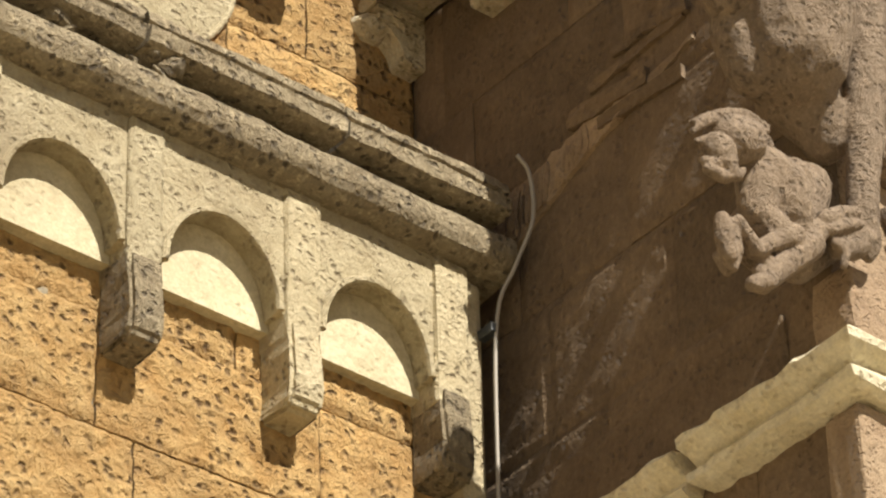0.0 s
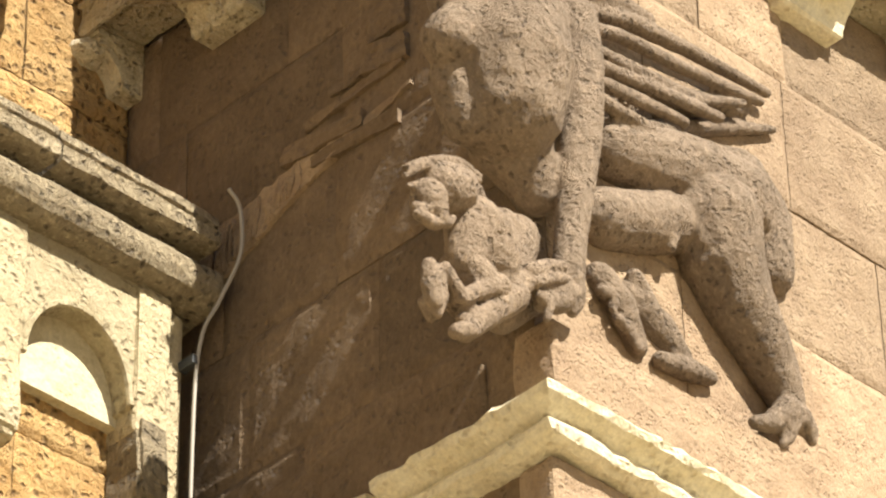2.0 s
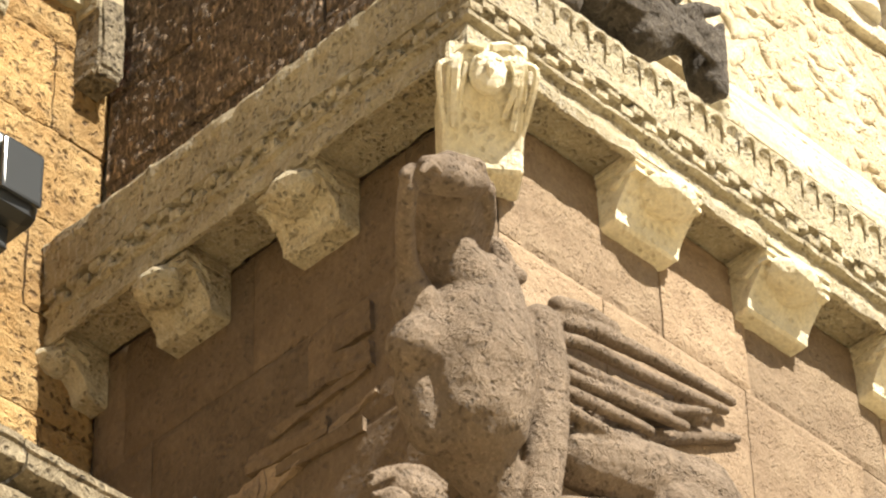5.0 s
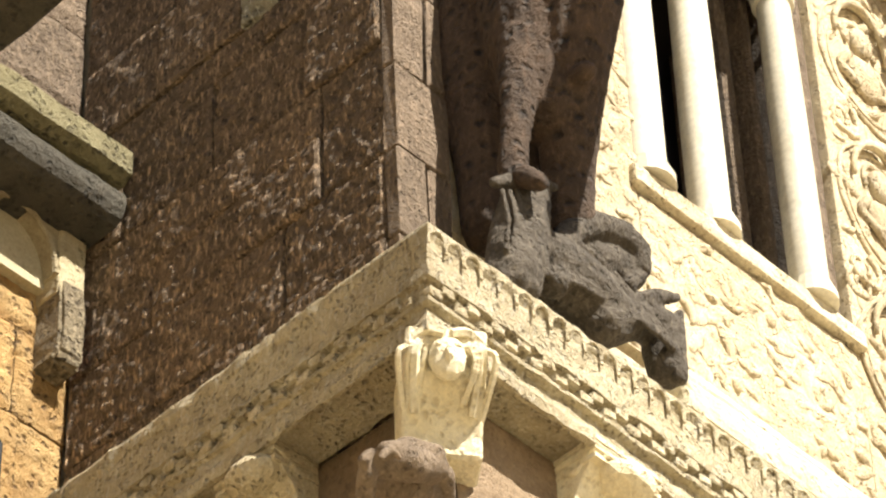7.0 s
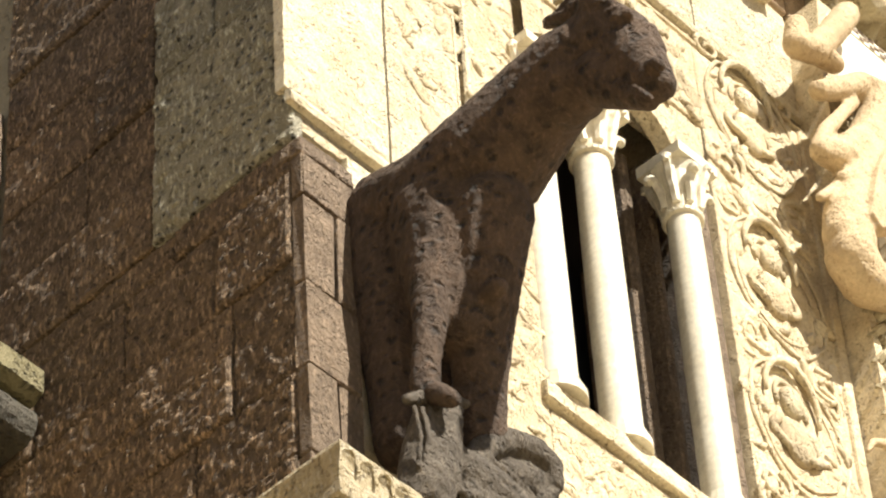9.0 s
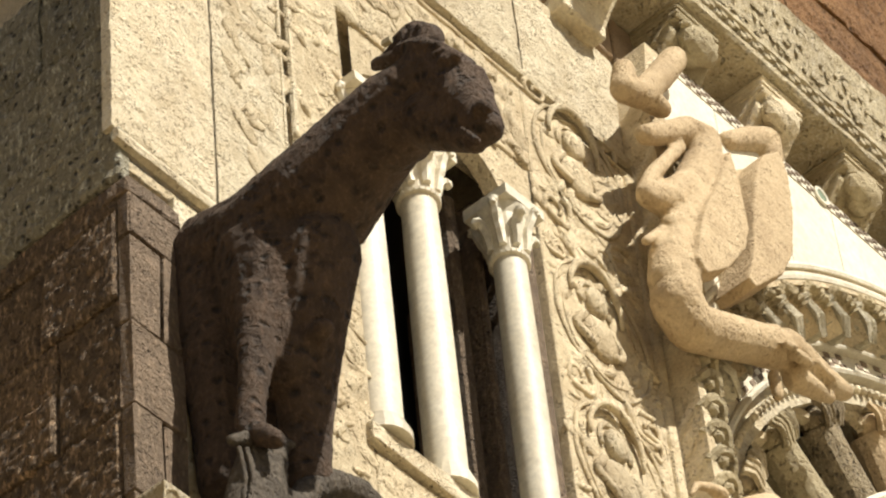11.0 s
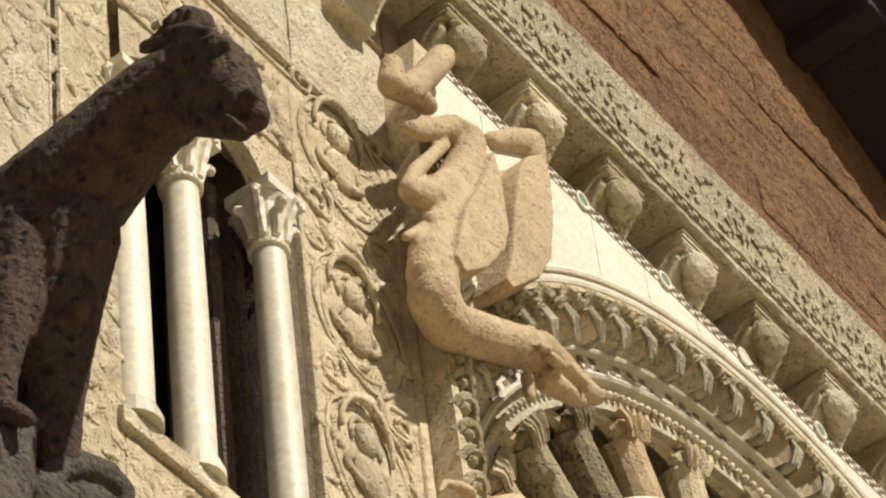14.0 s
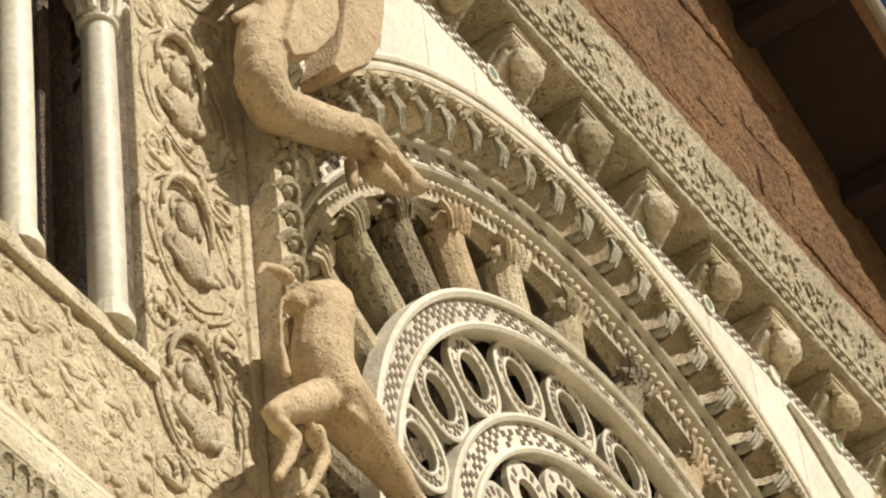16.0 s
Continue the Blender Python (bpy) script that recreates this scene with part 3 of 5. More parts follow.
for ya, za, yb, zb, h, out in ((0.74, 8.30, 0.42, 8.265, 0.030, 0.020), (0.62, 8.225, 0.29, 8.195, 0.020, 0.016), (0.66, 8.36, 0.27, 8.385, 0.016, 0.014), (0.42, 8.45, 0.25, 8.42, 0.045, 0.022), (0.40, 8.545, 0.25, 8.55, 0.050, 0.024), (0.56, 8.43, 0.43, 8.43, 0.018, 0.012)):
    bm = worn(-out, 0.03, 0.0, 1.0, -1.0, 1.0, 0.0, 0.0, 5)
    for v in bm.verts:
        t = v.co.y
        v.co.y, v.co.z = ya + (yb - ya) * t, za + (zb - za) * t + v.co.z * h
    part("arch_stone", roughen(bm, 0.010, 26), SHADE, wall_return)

# ---- nave front, lower zone ----
rugged("stone_block", courses(0.061, 3.2, 7.27, 9.085, 0.45, 0.46, seed=21), "y", -0.17, PINK, wall_front, 0.022, 0.002, 22, 0.0012, 0.004, 0.8)
plinth = thing("plinth", "stepped stone plinth under the winged beast", "plinth", kind="structure")
part("plinth_block", roughen(worn(-0.012, 1.16, -0.235, -0.1, 7.0, 7.262, 0.014, 0.003, 3), 0.004, 9), PINK, plinth)
part("plinth_block", roughen(worn(-0.012, 1.6, -0.222, -0.1, 5.6, 6.857, 0.014, 0.003, 2), 0.004, 9), PINK, plinth)
part("plinth_block", worn(1.17, 3.4, -0.19, -0.1, 5.6, 7.262, 0.014, 0.003), PINK, plinth)
# side of the plinth in the shade-darkened ashlar, front in PINK
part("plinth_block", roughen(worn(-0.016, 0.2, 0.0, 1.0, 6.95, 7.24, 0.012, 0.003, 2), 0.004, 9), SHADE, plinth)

string_course = thing("string_course", "bright worn limestone moulding round the corner", "moulding", kind="structure")
prof = [(-0.02, 6.86), (0.03, 6.865), (0.055, 6.875), (0.062, 6.895), (0.05, 6.91), (0.04, 6.925), (0.065, 6.94), (0.092, 6.955), (0.10, 6.975), (0.085, 6.992), (-0.02, 7.0)]
path = [(-0.01, 0.30 - 0.03 * k, -1.15, 0) for k in range(16)] + [(-0.01, -0.222, -1.2, -1.0)] + [(0.03 + 0.04 * k, -0.222, 0, -1) for k in range(80)]
part("moulding", roughen(sweep(prof, path), 0.011, 17), WHITEST, string_course)
path = [(-0.01, 1.0 - 0.03 * k, -1.1, 0) for k in range(23)]
part("moulding", roughen(sweep([(o * 0.9, z - 0.012) for o, z in prof], path), 0.009, 12), WHITEST, string_course)

# ---- the big corner cornice with corbels ----
corner_cornice = thing("corner_cornice", "carved limestone cornice wrapping the corner on corbels", "cornice", kind="structure")
LX, FY = 0.22, 0.355
prof = [(0.0, 9.09), (0.84, 9.09), (0.845, 9.05), (0.90, 9.05), (0.905, 9.085), (0.88, 9.10), (0.86, 9.12), (0.865, 9.15), (0.93, 9.155), (0.935, 9.17), (0.85, 9.172), (0.85, 9.238), (0.955, 9.24), (0.955, 9.252), (0.945, 9.30), (0.965, 9.375), (0.995, 9.39), (1.0, 9.42), (0.98, 9.432), (0.0, 9.44)]
path = [(0.0, 1.43 - 0.03 * k, -LX, 0) for k in range(48)] + [(0.0, 0.0, -LX, -FY)] + [(0.03 * k + 0.03, 0.0, 0, -FY) for k in range(150)] + [(11.26, 0.0, 0, -FY)]
part("beam", roughen(sweep(prof, path), 0.008, 19), BEAMST, corner_cornice)
for k in range(48):
    x = -0.20 + 0.1 * k
    part("billet", worn(x, x + 0.048, -0.338, -0.295, 9.173, 9.204, 0.005, 0.003), BEAMST, corner_cornice)
    part("billet", worn(x + 0.05, x + 0.098, -0.338, -0.295, 9.206, 9.237, 0.005, 0.003), BEAMST, corner_cornice)
for k in range(17):
    y = -0.27 + 0.1 * k
    part("billet", worn(-0.208, -0.18, y, y + 0.048, 9.173, 9.204, 0.006, 0.003), BEAMST, corner_cornice)
    part("billet", worn(-0.208, -0.18, y + 0.05, y + 0.098, 9.206, 9.237, 0.006, 0.003), BEAMST, corner_cornice)
# leaf fringe under the top edge
bm = bmesh.new()
for k in range(64):
    x = -0.18 + 0.07 * k
    tube(bm, curve_pts([(x - 0.034, -0.352, 9.345), (x - 0.03, -0.35, 9.385), (x, -0.358, 9.402), (x + 0.03, -0.35, 9.385), (x + 0.034, -0.352, 9.345)], 3), RNG.uniform(0.003, 0.0065), 5)
tagged(part("leaf_carving", bm, BEAMST, corner_cornice, "worn leaf carving and lichen tufts"), kind="stuff")

def corbel(bm, w, d, h):
    """A scrolled corbel hanging from z=0, projecting to -y; w wide, d deep, h high."""
    side = [(0.0, 0.0), (-d, 0.0), (-d, -0.24 * h), (-d * 0.84, -0.27 * h), (-d * 0.86, -0.40 * h), (-d * 0.74, -0.52 * h), (-d * 0.58, -0.66 * h), (-d * 0.46, -0.82 * h), (-d * 0.42, -h), (0.0, -h)]
    L = [bm.verts.new((-w / 2, y, z)) for y, z in side]
    R = [bm.verts.new((w / 2, y, z)) for y, z in side]
    for k in range(len(side) - 1):
        bm.faces.new((L[k], R[k], R[k + 1], L[k + 1]))
    bm.faces.new(L)
    bm.faces.new(R)
    bmesh.ops.recalc_face_normals(bm, faces=bm.faces)


def corbel_stone(name, m, w, d, h, mat, parent, seed, mask=True):
    rng = random.Random(seed)
    bm = bmesh.new()
    corbel(bm, w, d, h)
    bmesh.ops.bevel(bm, geom=[e for e in bm.edges if e.calc_length() > 0.05], offset=0.008, segments=1, affect="EDGES")
    for k in range(3):
        add_box(bm, -w / 2 - 0.006, w / 2 + 0.006, -d - 0.012 + 0.004 * k, -0.004, -0.02 - 0.03 * k, -0.004 - 0.03 * k)
    roughen(bm, 0.004, 18)
    if mask:
        ball(bm, (rng.uniform(-0.02, 0.02), -d * 0.92, -0.40 * h), (w * 0.42, 0.07, 0.26 * h), 2)
        ball(bm, (0, -d * 0.80, -0.56 * h), (w * 0.22, 0.05, 0.12 * h), 2)
        for s in (-1, 1):
            ball(bm, (s * w * 0.28, -d * 0.98, -0.30 * h), (w * 0.14, 0.03, 0.06 * h), 1)
            tube(bm, curve_pts([(s * w * 0.5, -d * 0.2, -0.3 * h), (s * w * 0.52, -d * 0.5, -0.45 * h), (s * w * 0.5, -d * 0.72, -0.3 * h), (s * w * 0.5, -d * 0.9, -0.22 * h)], 4), 0.010, 5)
    for v in bm.verts:
        v.co = m @ v.co
    return part(name, bm, mat, parent)


for k in range(8):
    corbel_stone("corbel", Matrix.Translation((0.60 + 0.55 * k, -0.16, 9.088)), 0.26, 0.155, 0.21, WHITEST, corner_cornice, k)
for k in range(3):
    corbel_stone("corbel", Matrix.Translation((0.0, 0.42 + 0.53 * k, 9.088)) @ Matrix.Rotation(radians(-90), 4, "Z"), 0.23, 0.17, 0.20, BEAMST, corner_cornice, 20 + k)
bm = bmesh.new()
corbel(bm, 0.27, 0.31, 0.36)
bmesh.ops.bevel(bm, geom=list(bm.edges), offset=0.01, segments=1, affect="EDGES")
for s in (-1, 1):
    for j in range(4):
        q = RNG.uniform(-0.015, 0.015)
        tube(bm, curve_pts([(s * (0.055 + 0.026 * j), -0.30, -0.02 - 0.02 * j), (s * (0.085 + 0.022 * j + q), -0.295, -0.11 - q), (s * (0.075 + 0.02 * j - q), -0.21 + 0.02 * j, -0.22 - 0.03 * (j % 2))], 4), RNG.uniform(0.009, 0.018), 5)
ball(bm, (0, -0.30, -0.12), (0.065, 0.05, 0.085), 2)
ball(bm, (0, -0.34, -0.14), (0.018, 0.03, 0.035), 1)
for s in (-1, 1):
    ball(bm, (s * 0.03, -0.335, -0.10), (0.018, 0.015, 0.012), 1)
    tube(bm, curve_pts([(s * 0.01, -0.335, -0.05), (s * 0.07, -0.32, -0.03), (s * 0.13, -0.29, -0.06)], 4), 0.016, 5)
for v in bm.verts:
    v.co = Matrix.Translation((0.03, -0.12, 9.086)) @ Matrix.Rotation(radians(-38), 4, "Z") @ Matrix.Diagonal((0.82, 0.88, 0.92, 1)) @ v.co
part("corner_corbel", bm, WHITEST, corner_cornice, "carved foliate corner corbel")

# ---- nave front, upper zone: pier, slabs, window, carved frames ----
lay([(0.0, 0.235, 9.43, 9.78), (0.0, 0.13, 9.785, 10.15), (0.135, 0.235, 9.785, 10.15), (0.0, 0.235, 10.155, 10.52), (0.0, 0.14, 10.525, 10.92), (0.145, 0.235, 10.525, 10.92), (0.0, 0.235, 10.925, 11.12)], "y", -0.03, 0.05, PIER, wall_upper, gap=0.003, proud=0.004, wob=0.004)
part("stone_block", roughen(worn(-0.004, 0.24, -0.034, 0.10, 11.122, 11.2, 0.014, 0.004, 2), 0.005, 11), PIER, wall_upper)
rugged("stone_slab", [(-0.03, 0.46, 11.45, 12.6), (0.465, 0.84, 11.42, 12.7), (-0.03, 0.5, 12.605, 13.7), (-0.03, 0.84, 13.72, 14.45), (0.25, 0.84, 10.0, 11.33), (0.845, 1.6, 13.80, 14.45), (1.605, 2.3, 13.80, 14.45), (2.305, 2.95, 13.80, 14.45)], "y", 0.0, PALE, wall_upper, 0.018, 0.0035, 26, 0.003, 0.003, 0.7)
rugged("stone_slab", [(0.505, 0.84, 12.705, 13.7), (0.845, 1.22, 9.44, 10.0), (1.225, 2.25, 9.44, 9.76), (2.255, 2.95, 9.44, 10.0)], "y", 0.0, PALE, wall_upper, 0.018, 0.0035, 26, 0.003, 0.003, 0.7)


def level_moulding(name, x0, x1, y, z, r, mat, parent):
    n = max(2, int((x1 - x0) / 0.05))
    bm = sweep([(0, z - r), (r * 0.8, z - r * 0.8), (r, z), (r * 0.7, z + r * 0.8), (0, z + r)], [(x0 + (x1 - x0) * k / n, y, 0, -1) for k in range(n + 1)])
    return part(name, roughen(bm, 0.004, 14), mat, parent)


level_moulding("moulding", -0.035, 0.85, 0.0, 11.385, 0.03, PALE, wall_upper)
level_moulding("moulding", 0.85, 2.95, 0.0, 13.74, 0.028, PALE, wall_upper)
level_moulding("moulding", 0.85, 2.95, 0.0, 13.66, 0.014, CARVED, wall_upper)
level_moulding("moulding", 1.16, 2.95, 0.0, 10.00, 0.07, WHITEST, wall_upper)
part("ledge", roughen(worn(1.16, 2.93, -0.12, 0.05, 9.78, 9.925, 0.02, 0.003, 3), 0.006, 9), WHITEST, wall_upper)
# upright ribs between slab and carved frame
for x, r in ((0.87, 0.014), (0.93, 0.010), (0.815, 0.008)):
    bm = bmesh.new()
    tube(bm, [(x, -0.004, 11.45 + 0.1 * k) for k in range(22)], r, 6)
    part("rib", roughen(bm, 0.004, 12), PALE, wall_upper)

# window
window = thing("window_1", "twin-light window with white marble columns", "window", kind="structure")
part("sill", roughen(worn(1.1, 2.26, -0.045, 0.3, 10.80, 10.885, 0.012, 0.003, 2), 0.004, 12), PALE, window)
# added black sheet: the unlit room behind the columns
part("dark_backing", box(1.22, 2.22, 0.62, 0.70, 10.84, 15.0), UNLIT, window)
part("jamb", box(2.155, 2.22, 0.02, 0.6, 10.886, 12.72, 0.004), PIER, window)
part("jamb", box(1.19, 1.25, 0.16, 0.6, 10.886, 12.72, 0.004), PIER, window)
part("inner_post", box(1.50, 1.62, 0.34, 0.5, 10.886, 12.95, 0.02), TUFA, window)
part("inner_post", box(1.96, 2.02, 0.20, 0.34, 10.886, 12.95, 0.015), PIER, window)
part("inner_post", box(2.06, 2.10, 0.16, 0.28, 10.886, 12.95, 0.012), PIER, window)
for xc, half in ((1.385, 0.165), (1.79, 0.262)):
    bm = bmesh.new()
    n = 14
    arc = [(xc + half * math.cos(math.pi * k / n), 12.745 + half * math.sin(math.pi * k / n)) for k in range(n + 1)]
    xe0, xe1 = (1.215, 1.56) if xc < 1.5 else (1.562, 2.225)
    low = [(xe1, 12.745), *arc, (min(xe0, xc - half), 12.745)]
    fl = [bm.verts.new((x, 0.0, z)) for x, z in low]
    ft = [bm.verts.new((min(max(x, xe0), xe1), 0.0, 13.12)) for x, z in low]
    bl = [bm.verts.new((x, 0.07, z)) for x, z in low]
    for k in range(len(low) - 1):
        bm.faces.new((fl[k], fl[k + 1], ft[k + 1], ft[k]))
        bm.faces.new((fl[k], bl[k], bl[k + 1], fl[k + 1]))
    bmesh.ops.recalc_face_normals(bm, faces=bm.faces)
    part("arch_head", bm, CARVED, window)


def column(x, y, r, z0, z1, cap_top, seed):
    """Base, shaft with a slight swelling, ring, leaf capital, abacus."""
    rng = random.Random(seed)
    bm = bmesh.new()
    prof = [(r * 1.0, z0 + 0.08)] + [(r * (1.0 + 0.04 * math.sin(math.pi * k / 10) - 0.08 * k / 10), z0 + 0.08 + (z1 - z0 - 0.1) * k / 10) for k in range(1, 11)]
    rings = [[bm.verts.new((x + rr * math.cos(2 * math.pi * k / 24), y + rr * math.sin(2 * math.pi * k / 24), z)) for k in range(24)] for rr, z in prof]
    for a, b in zip(rings, rings[1:]):
        for k in range(24):
            bm.faces.new((a[k], a[(k + 1) % 24], b[(k + 1) % 24], b[k]))
    ob = part("window_column", bm, MARBLE, window, "white marble shaft", True)
    bm = bmesh.new()
    for rr, z, h in ((1.35, z0, 0.035), (1.2, z0 + 0.036, 0.03), (1.1, z0 + 0.066, 0.02)):
        tube(bm, [(x, y, z), (x, y, z + h)], r * rr, 20)
    part("base", bm, MARBLE, ob)
    bm = bmesh.new()
    for k in range(24):
        a, b = 2 * math.pi * k / 24, 2 * math.pi * (k + 1) / 24
        tube(bm, [(x + r * 0.98 * math.cos(q), y + r * 0.98 * math.sin(q), z1 - 0.02) for q in (a, b)], 0.014, 6)
    part("ring", bm, MARBLE, ob)
    bm = bmesh.new()
    h = cap_top - z1
    rr = [(r * 0.92, z1 - 0.005), (r * 1.05, z1 + 0.3 * h), (r * 1.35, z1 + 0.65 * h), (r * 1.6, z1 + 0.8 * h)]
    rings = [[bm.verts.new((x + q * math.cos(2 * math.pi * k / 16), y + q * math.sin(2 * math.pi * k / 16), z)) for k in range(16)] for q, z in rr]
    for a, b in zip(rings, rings[1:]):
        for k in range(16):
            bm.faces.new((a[k], a[(k + 1) % 16], b[(k + 1) % 16], b[k]))
    for k in range(8):
        a = 2 * math.pi * k / 8 + 0.39
        c, s = math.cos(a), math.sin(a)
        big = k % 2 == 0
        tube(bm, curve_pts([(x + r * c, y + r * s, z1 + 0.02), (x + r * 1.25 * c, y + r * 1.25 * s, z1 + 0.45 * h), (x + r * 1.75 * c, y + r * 1.75 * s, z1 + (0.8 if big else 0.6) * h), (x + r * 1.95 * c, y + r * 1.95 * s, z1 + (0.7 if big else 0.5) * h)], 3), [0.016, 0.018, 0.02, 0.022, 0.022, 0.02, 0.018, 0.016, 0.014, 0.01], 6)
        ball(bm, (x + r * 1.8 * c, y + r * 1.8 * s, z1 + (0.78 if big else 0.55) * h), 0.022, 1)
    add_box(bm, x - r * 1.55, x + r * 1.55, y - r * 1.55, y + r * 1.55, z1 + 0.82 * h, cap_top)
    roughen(bm, 0.006, 22)
    part("capital", bm, MARBLE, ob, "carved leaf capital")
    bm = box(x - r * 0.9, x + r * 0.9, y - r * 0.3, 0.10, cap_top + 0.002, 12.75, 0.004) if cap_top < 12.74 else None
    if bm:
        part("impost", bm, CARVED, ob)


column(1.225, 0.02, 0.075, 10.887, 12.42, 12.66, 1)
column(1.55, 0.02, 0.072, 10.887, 12.40, 12.66, 2)
column(2.03, 0.0, 0.068, 10.887, 12.44, 12.715, 3)


def scroll(bm, cx, cz, r, y, turns, start, rad, hand=1):
    pts = []
    n = int(10 * turns) + 4
    for k in range(n + 1):
        t = k / n
        a = start + hand * 2 * math.pi * turns * t
        q = r * (1 - 0.75 * t)
        pts.append((cx + q * math.cos(a), y - 0.004 * math.sin(3 * a), cz + q * math.sin(a)))
    tube(bm, pts, [rad * (1 - 0.4 * k / n) for k in range(n + 1)], 6)


def foliage(x0, x1, z0, z1, y, count, seed, parent, keep=None):
    """Low relief of curling leaves and stems over a panel."""
    rng = random.Random(seed)
    bm = bmesh.new()
    for _ in range(count):
        cx, cz = rng.uniform(x0 + 0.03, x1 - 0.03), rng.uniform(z0 + 0.03, z1 - 0.03)
        if keep and not keep(cx, cz):
            continue
        if rng.random() < 0.68:
            l = rng.uniform(0.04, 0.11)
            ball(bm, (cx, y - 0.002, cz), (l, rng.uniform(0.008, 0.016), l * rng.uniform(0.3, 0.5)), 2, Matrix.Rotation(rng.uniform(0, 3.14), 4, "Y"))
            continue
        a, l, bend, rad = rng.uniform(0, 6.28), rng.uniform(0.06, 0.17), rng.uniform(-1.2, 1.2), rng.uniform(0.008, 0.026)
        pts, px_, pz_ = [], cx, cz
        for k in range(7):
            pts.append((min(max(px_, x0), x1), y - 0.006 * math.sin(math.pi * k / 6), min(max(pz_, z0), z1)))
            px_, pz_ = px_ + l / 6 * math.cos(a), pz_ + l / 6 * math.sin(a)
            a += bend / 3
        tube(bm, pts, [rad * s for s in (0.35, 0.8, 1.0, 1.0, 0.9, 0.65, 0.3)], 6)
    for v in bm.verts:
        v.co.y = y + 0.007 + (v.co.y - y) * 0.82
        v.co += noise.noise_vector(v.co * 25) * 0.006 + Vector((0, noise.noise(v.co * 60) * 0.005, 0))
    return tagged(part("foliage_relief", bm, CARVED, parent, "low relief of curling leaves", True), kind="stuff")


frame_panel = thing("carved_panel", "limestone window surround carved with scrolls and roundels", "carved panel", kind="structure")
part("slab", worn(2.235, 2.90, -0.012, 0.05, 10.03, 13.62, 0.008, 0.002), CARVED, frame_panel)
part("slab", worn(0.86, 1.14, -0.012, 0.05, 10.03, 13.62, 0.008, 0.002), CARVED, frame_panel)
part("slab", worn(1.143, 2.232, -0.012, 0.05, 13.12, 13.62, 0.008, 0.002), CARVED, frame_panel)
part("slab", worn(1.143, 2.232, -0.012, 0.05, 10.085, 10.79, 0.008, 0.002), CARVED, frame_panel)
part("border", worn(2.86, 2.915, -0.03, 0.02, 10.03, 13.62, 0.01, 0.003), CARVED, frame_panel)
for k, (cx, cz) in enumerate(((2.55, 13.38), (2.54, 12.44), (2.53, 11.66), (2.52, 10.86))):
    bm = bmesh.new()
    tube(bm, [(cx + 0.27 * math.cos(a), -0.018, cz + 0.33 * math.sin(a)) for a in (2 * math.pi * j / 36 for j in range(37))], 0.009, 6)
    tube(bm, [(cx + 0.225 * math.cos(a), -0.014, cz + 0.28 * math.sin(a)) for a in (2 * math.pi * j / 36 for j in range(37))], 0.007, 6)
    for v in bm.verts:
        w = noise.noise_vector(v.co * 7) * 0.022
        v.co += Vector((w.x, 0.15 * w.y, w.z))
    hood = [(cx - 0.03 + 0.15 * math.cos(a), -0.030 - 0.012 * math.sin(a), cz + 0.12 + 0.19 * math.sin(a)) for a in (math.pi * (-0.05 + 1.1 * j / 16) for j in range(17))]
    tube(bm, hood, [0.008 + 0.012 * math.sin(math.pi * j / 16) for j in range(17)], 7)
    med = part("roundel", bm, CARVED, frame_panel, smooth=True)
    bm = bmesh.new()
    hx, hz = cx - 0.03, cz + 0.12
    ball(bm, (hx, -0.03, hz), (0.062, 0.045, 0.08), 2)
    tube(bm, [(hx + 0.085 * math.cos(a), -0.02, hz + 0.105 * math.sin(a)) for a in (math.pi * (-0.1 + 1.2 * j / 12) for j in range(13))], 0.013, 6)
    ball(bm, (hx + 0.005, -0.02, hz - 0.19), (0.10, 0.04, 0.12), 2)
    for s in (-1, 1):
        tube(bm, curve_pts([(hx + s * 0.07, -0.02, hz - 0.10), (hx + s * 0.13, -0.025, hz - 0.20), (hx + s * 0.05, -0.04, hz - 0.27)], 4), 0.022, 6)
    for v in bm.verts:
        v.co.y = -0.008 + (v.co.y + 0.008) * 0.75
    part("carved_bust", roughen(bm, 0.006, 20), CARVED, med, smooth=True)
    bm = bmesh.new()
    for s, hand in ((1, 1), (-1, -1)):
        scroll(bm, cx + 0.20 * s, cz - 0.40, 0.10, -0.016, 1.3, 1.2, 0.016, hand)
        scroll(bm, cx + 0.22 * s, cz + 0.30, 0.07, -0.014, 1.2, 2.4, 0.013, -hand)
    for v in bm.verts:
        v.co += noise.noise_vector(v.co * 8) * 0.012
    part("scroll_leaves", bm, CARVED, med, smooth=True)
outside = lambda x, z: min(((x - cx) / 0.25) ** 2 + ((z - cz) / 0.31) ** 2 for cx, cz in ((2.55, 13.38), (2.54, 12.44), (2.53, 11.66), (2.52, 10.86))) > 0.5
foliage(2.25, 2.88, 10.05, 13.6, -0.014, 300, 31, frame_panel, outside)
foliage(0.87, 1.13, 10.05, 13.6, -0.014, 150, 32, frame_panel)
foliage(1.15, 2.22, 13.13, 13.6, -0.014, 150, 33, frame_panel)
foliage(1.15, 2.22, 10.10, 10.78, -0.014, 150, 34, frame_panel)
bm = bmesh.new()
for k in range(7):
    scroll(bm, 1.24 + 0.15 * k + RNG.uniform(-0.03, 0.03), 10.45 + RNG.uniform(-0.16, 0.16), RNG.uniform(0.07, 0.13), -0.015, RNG.uniform(0.6, 1.1), RNG.uniform(0, 6), 0.018, RNG.choice((1, -1)))
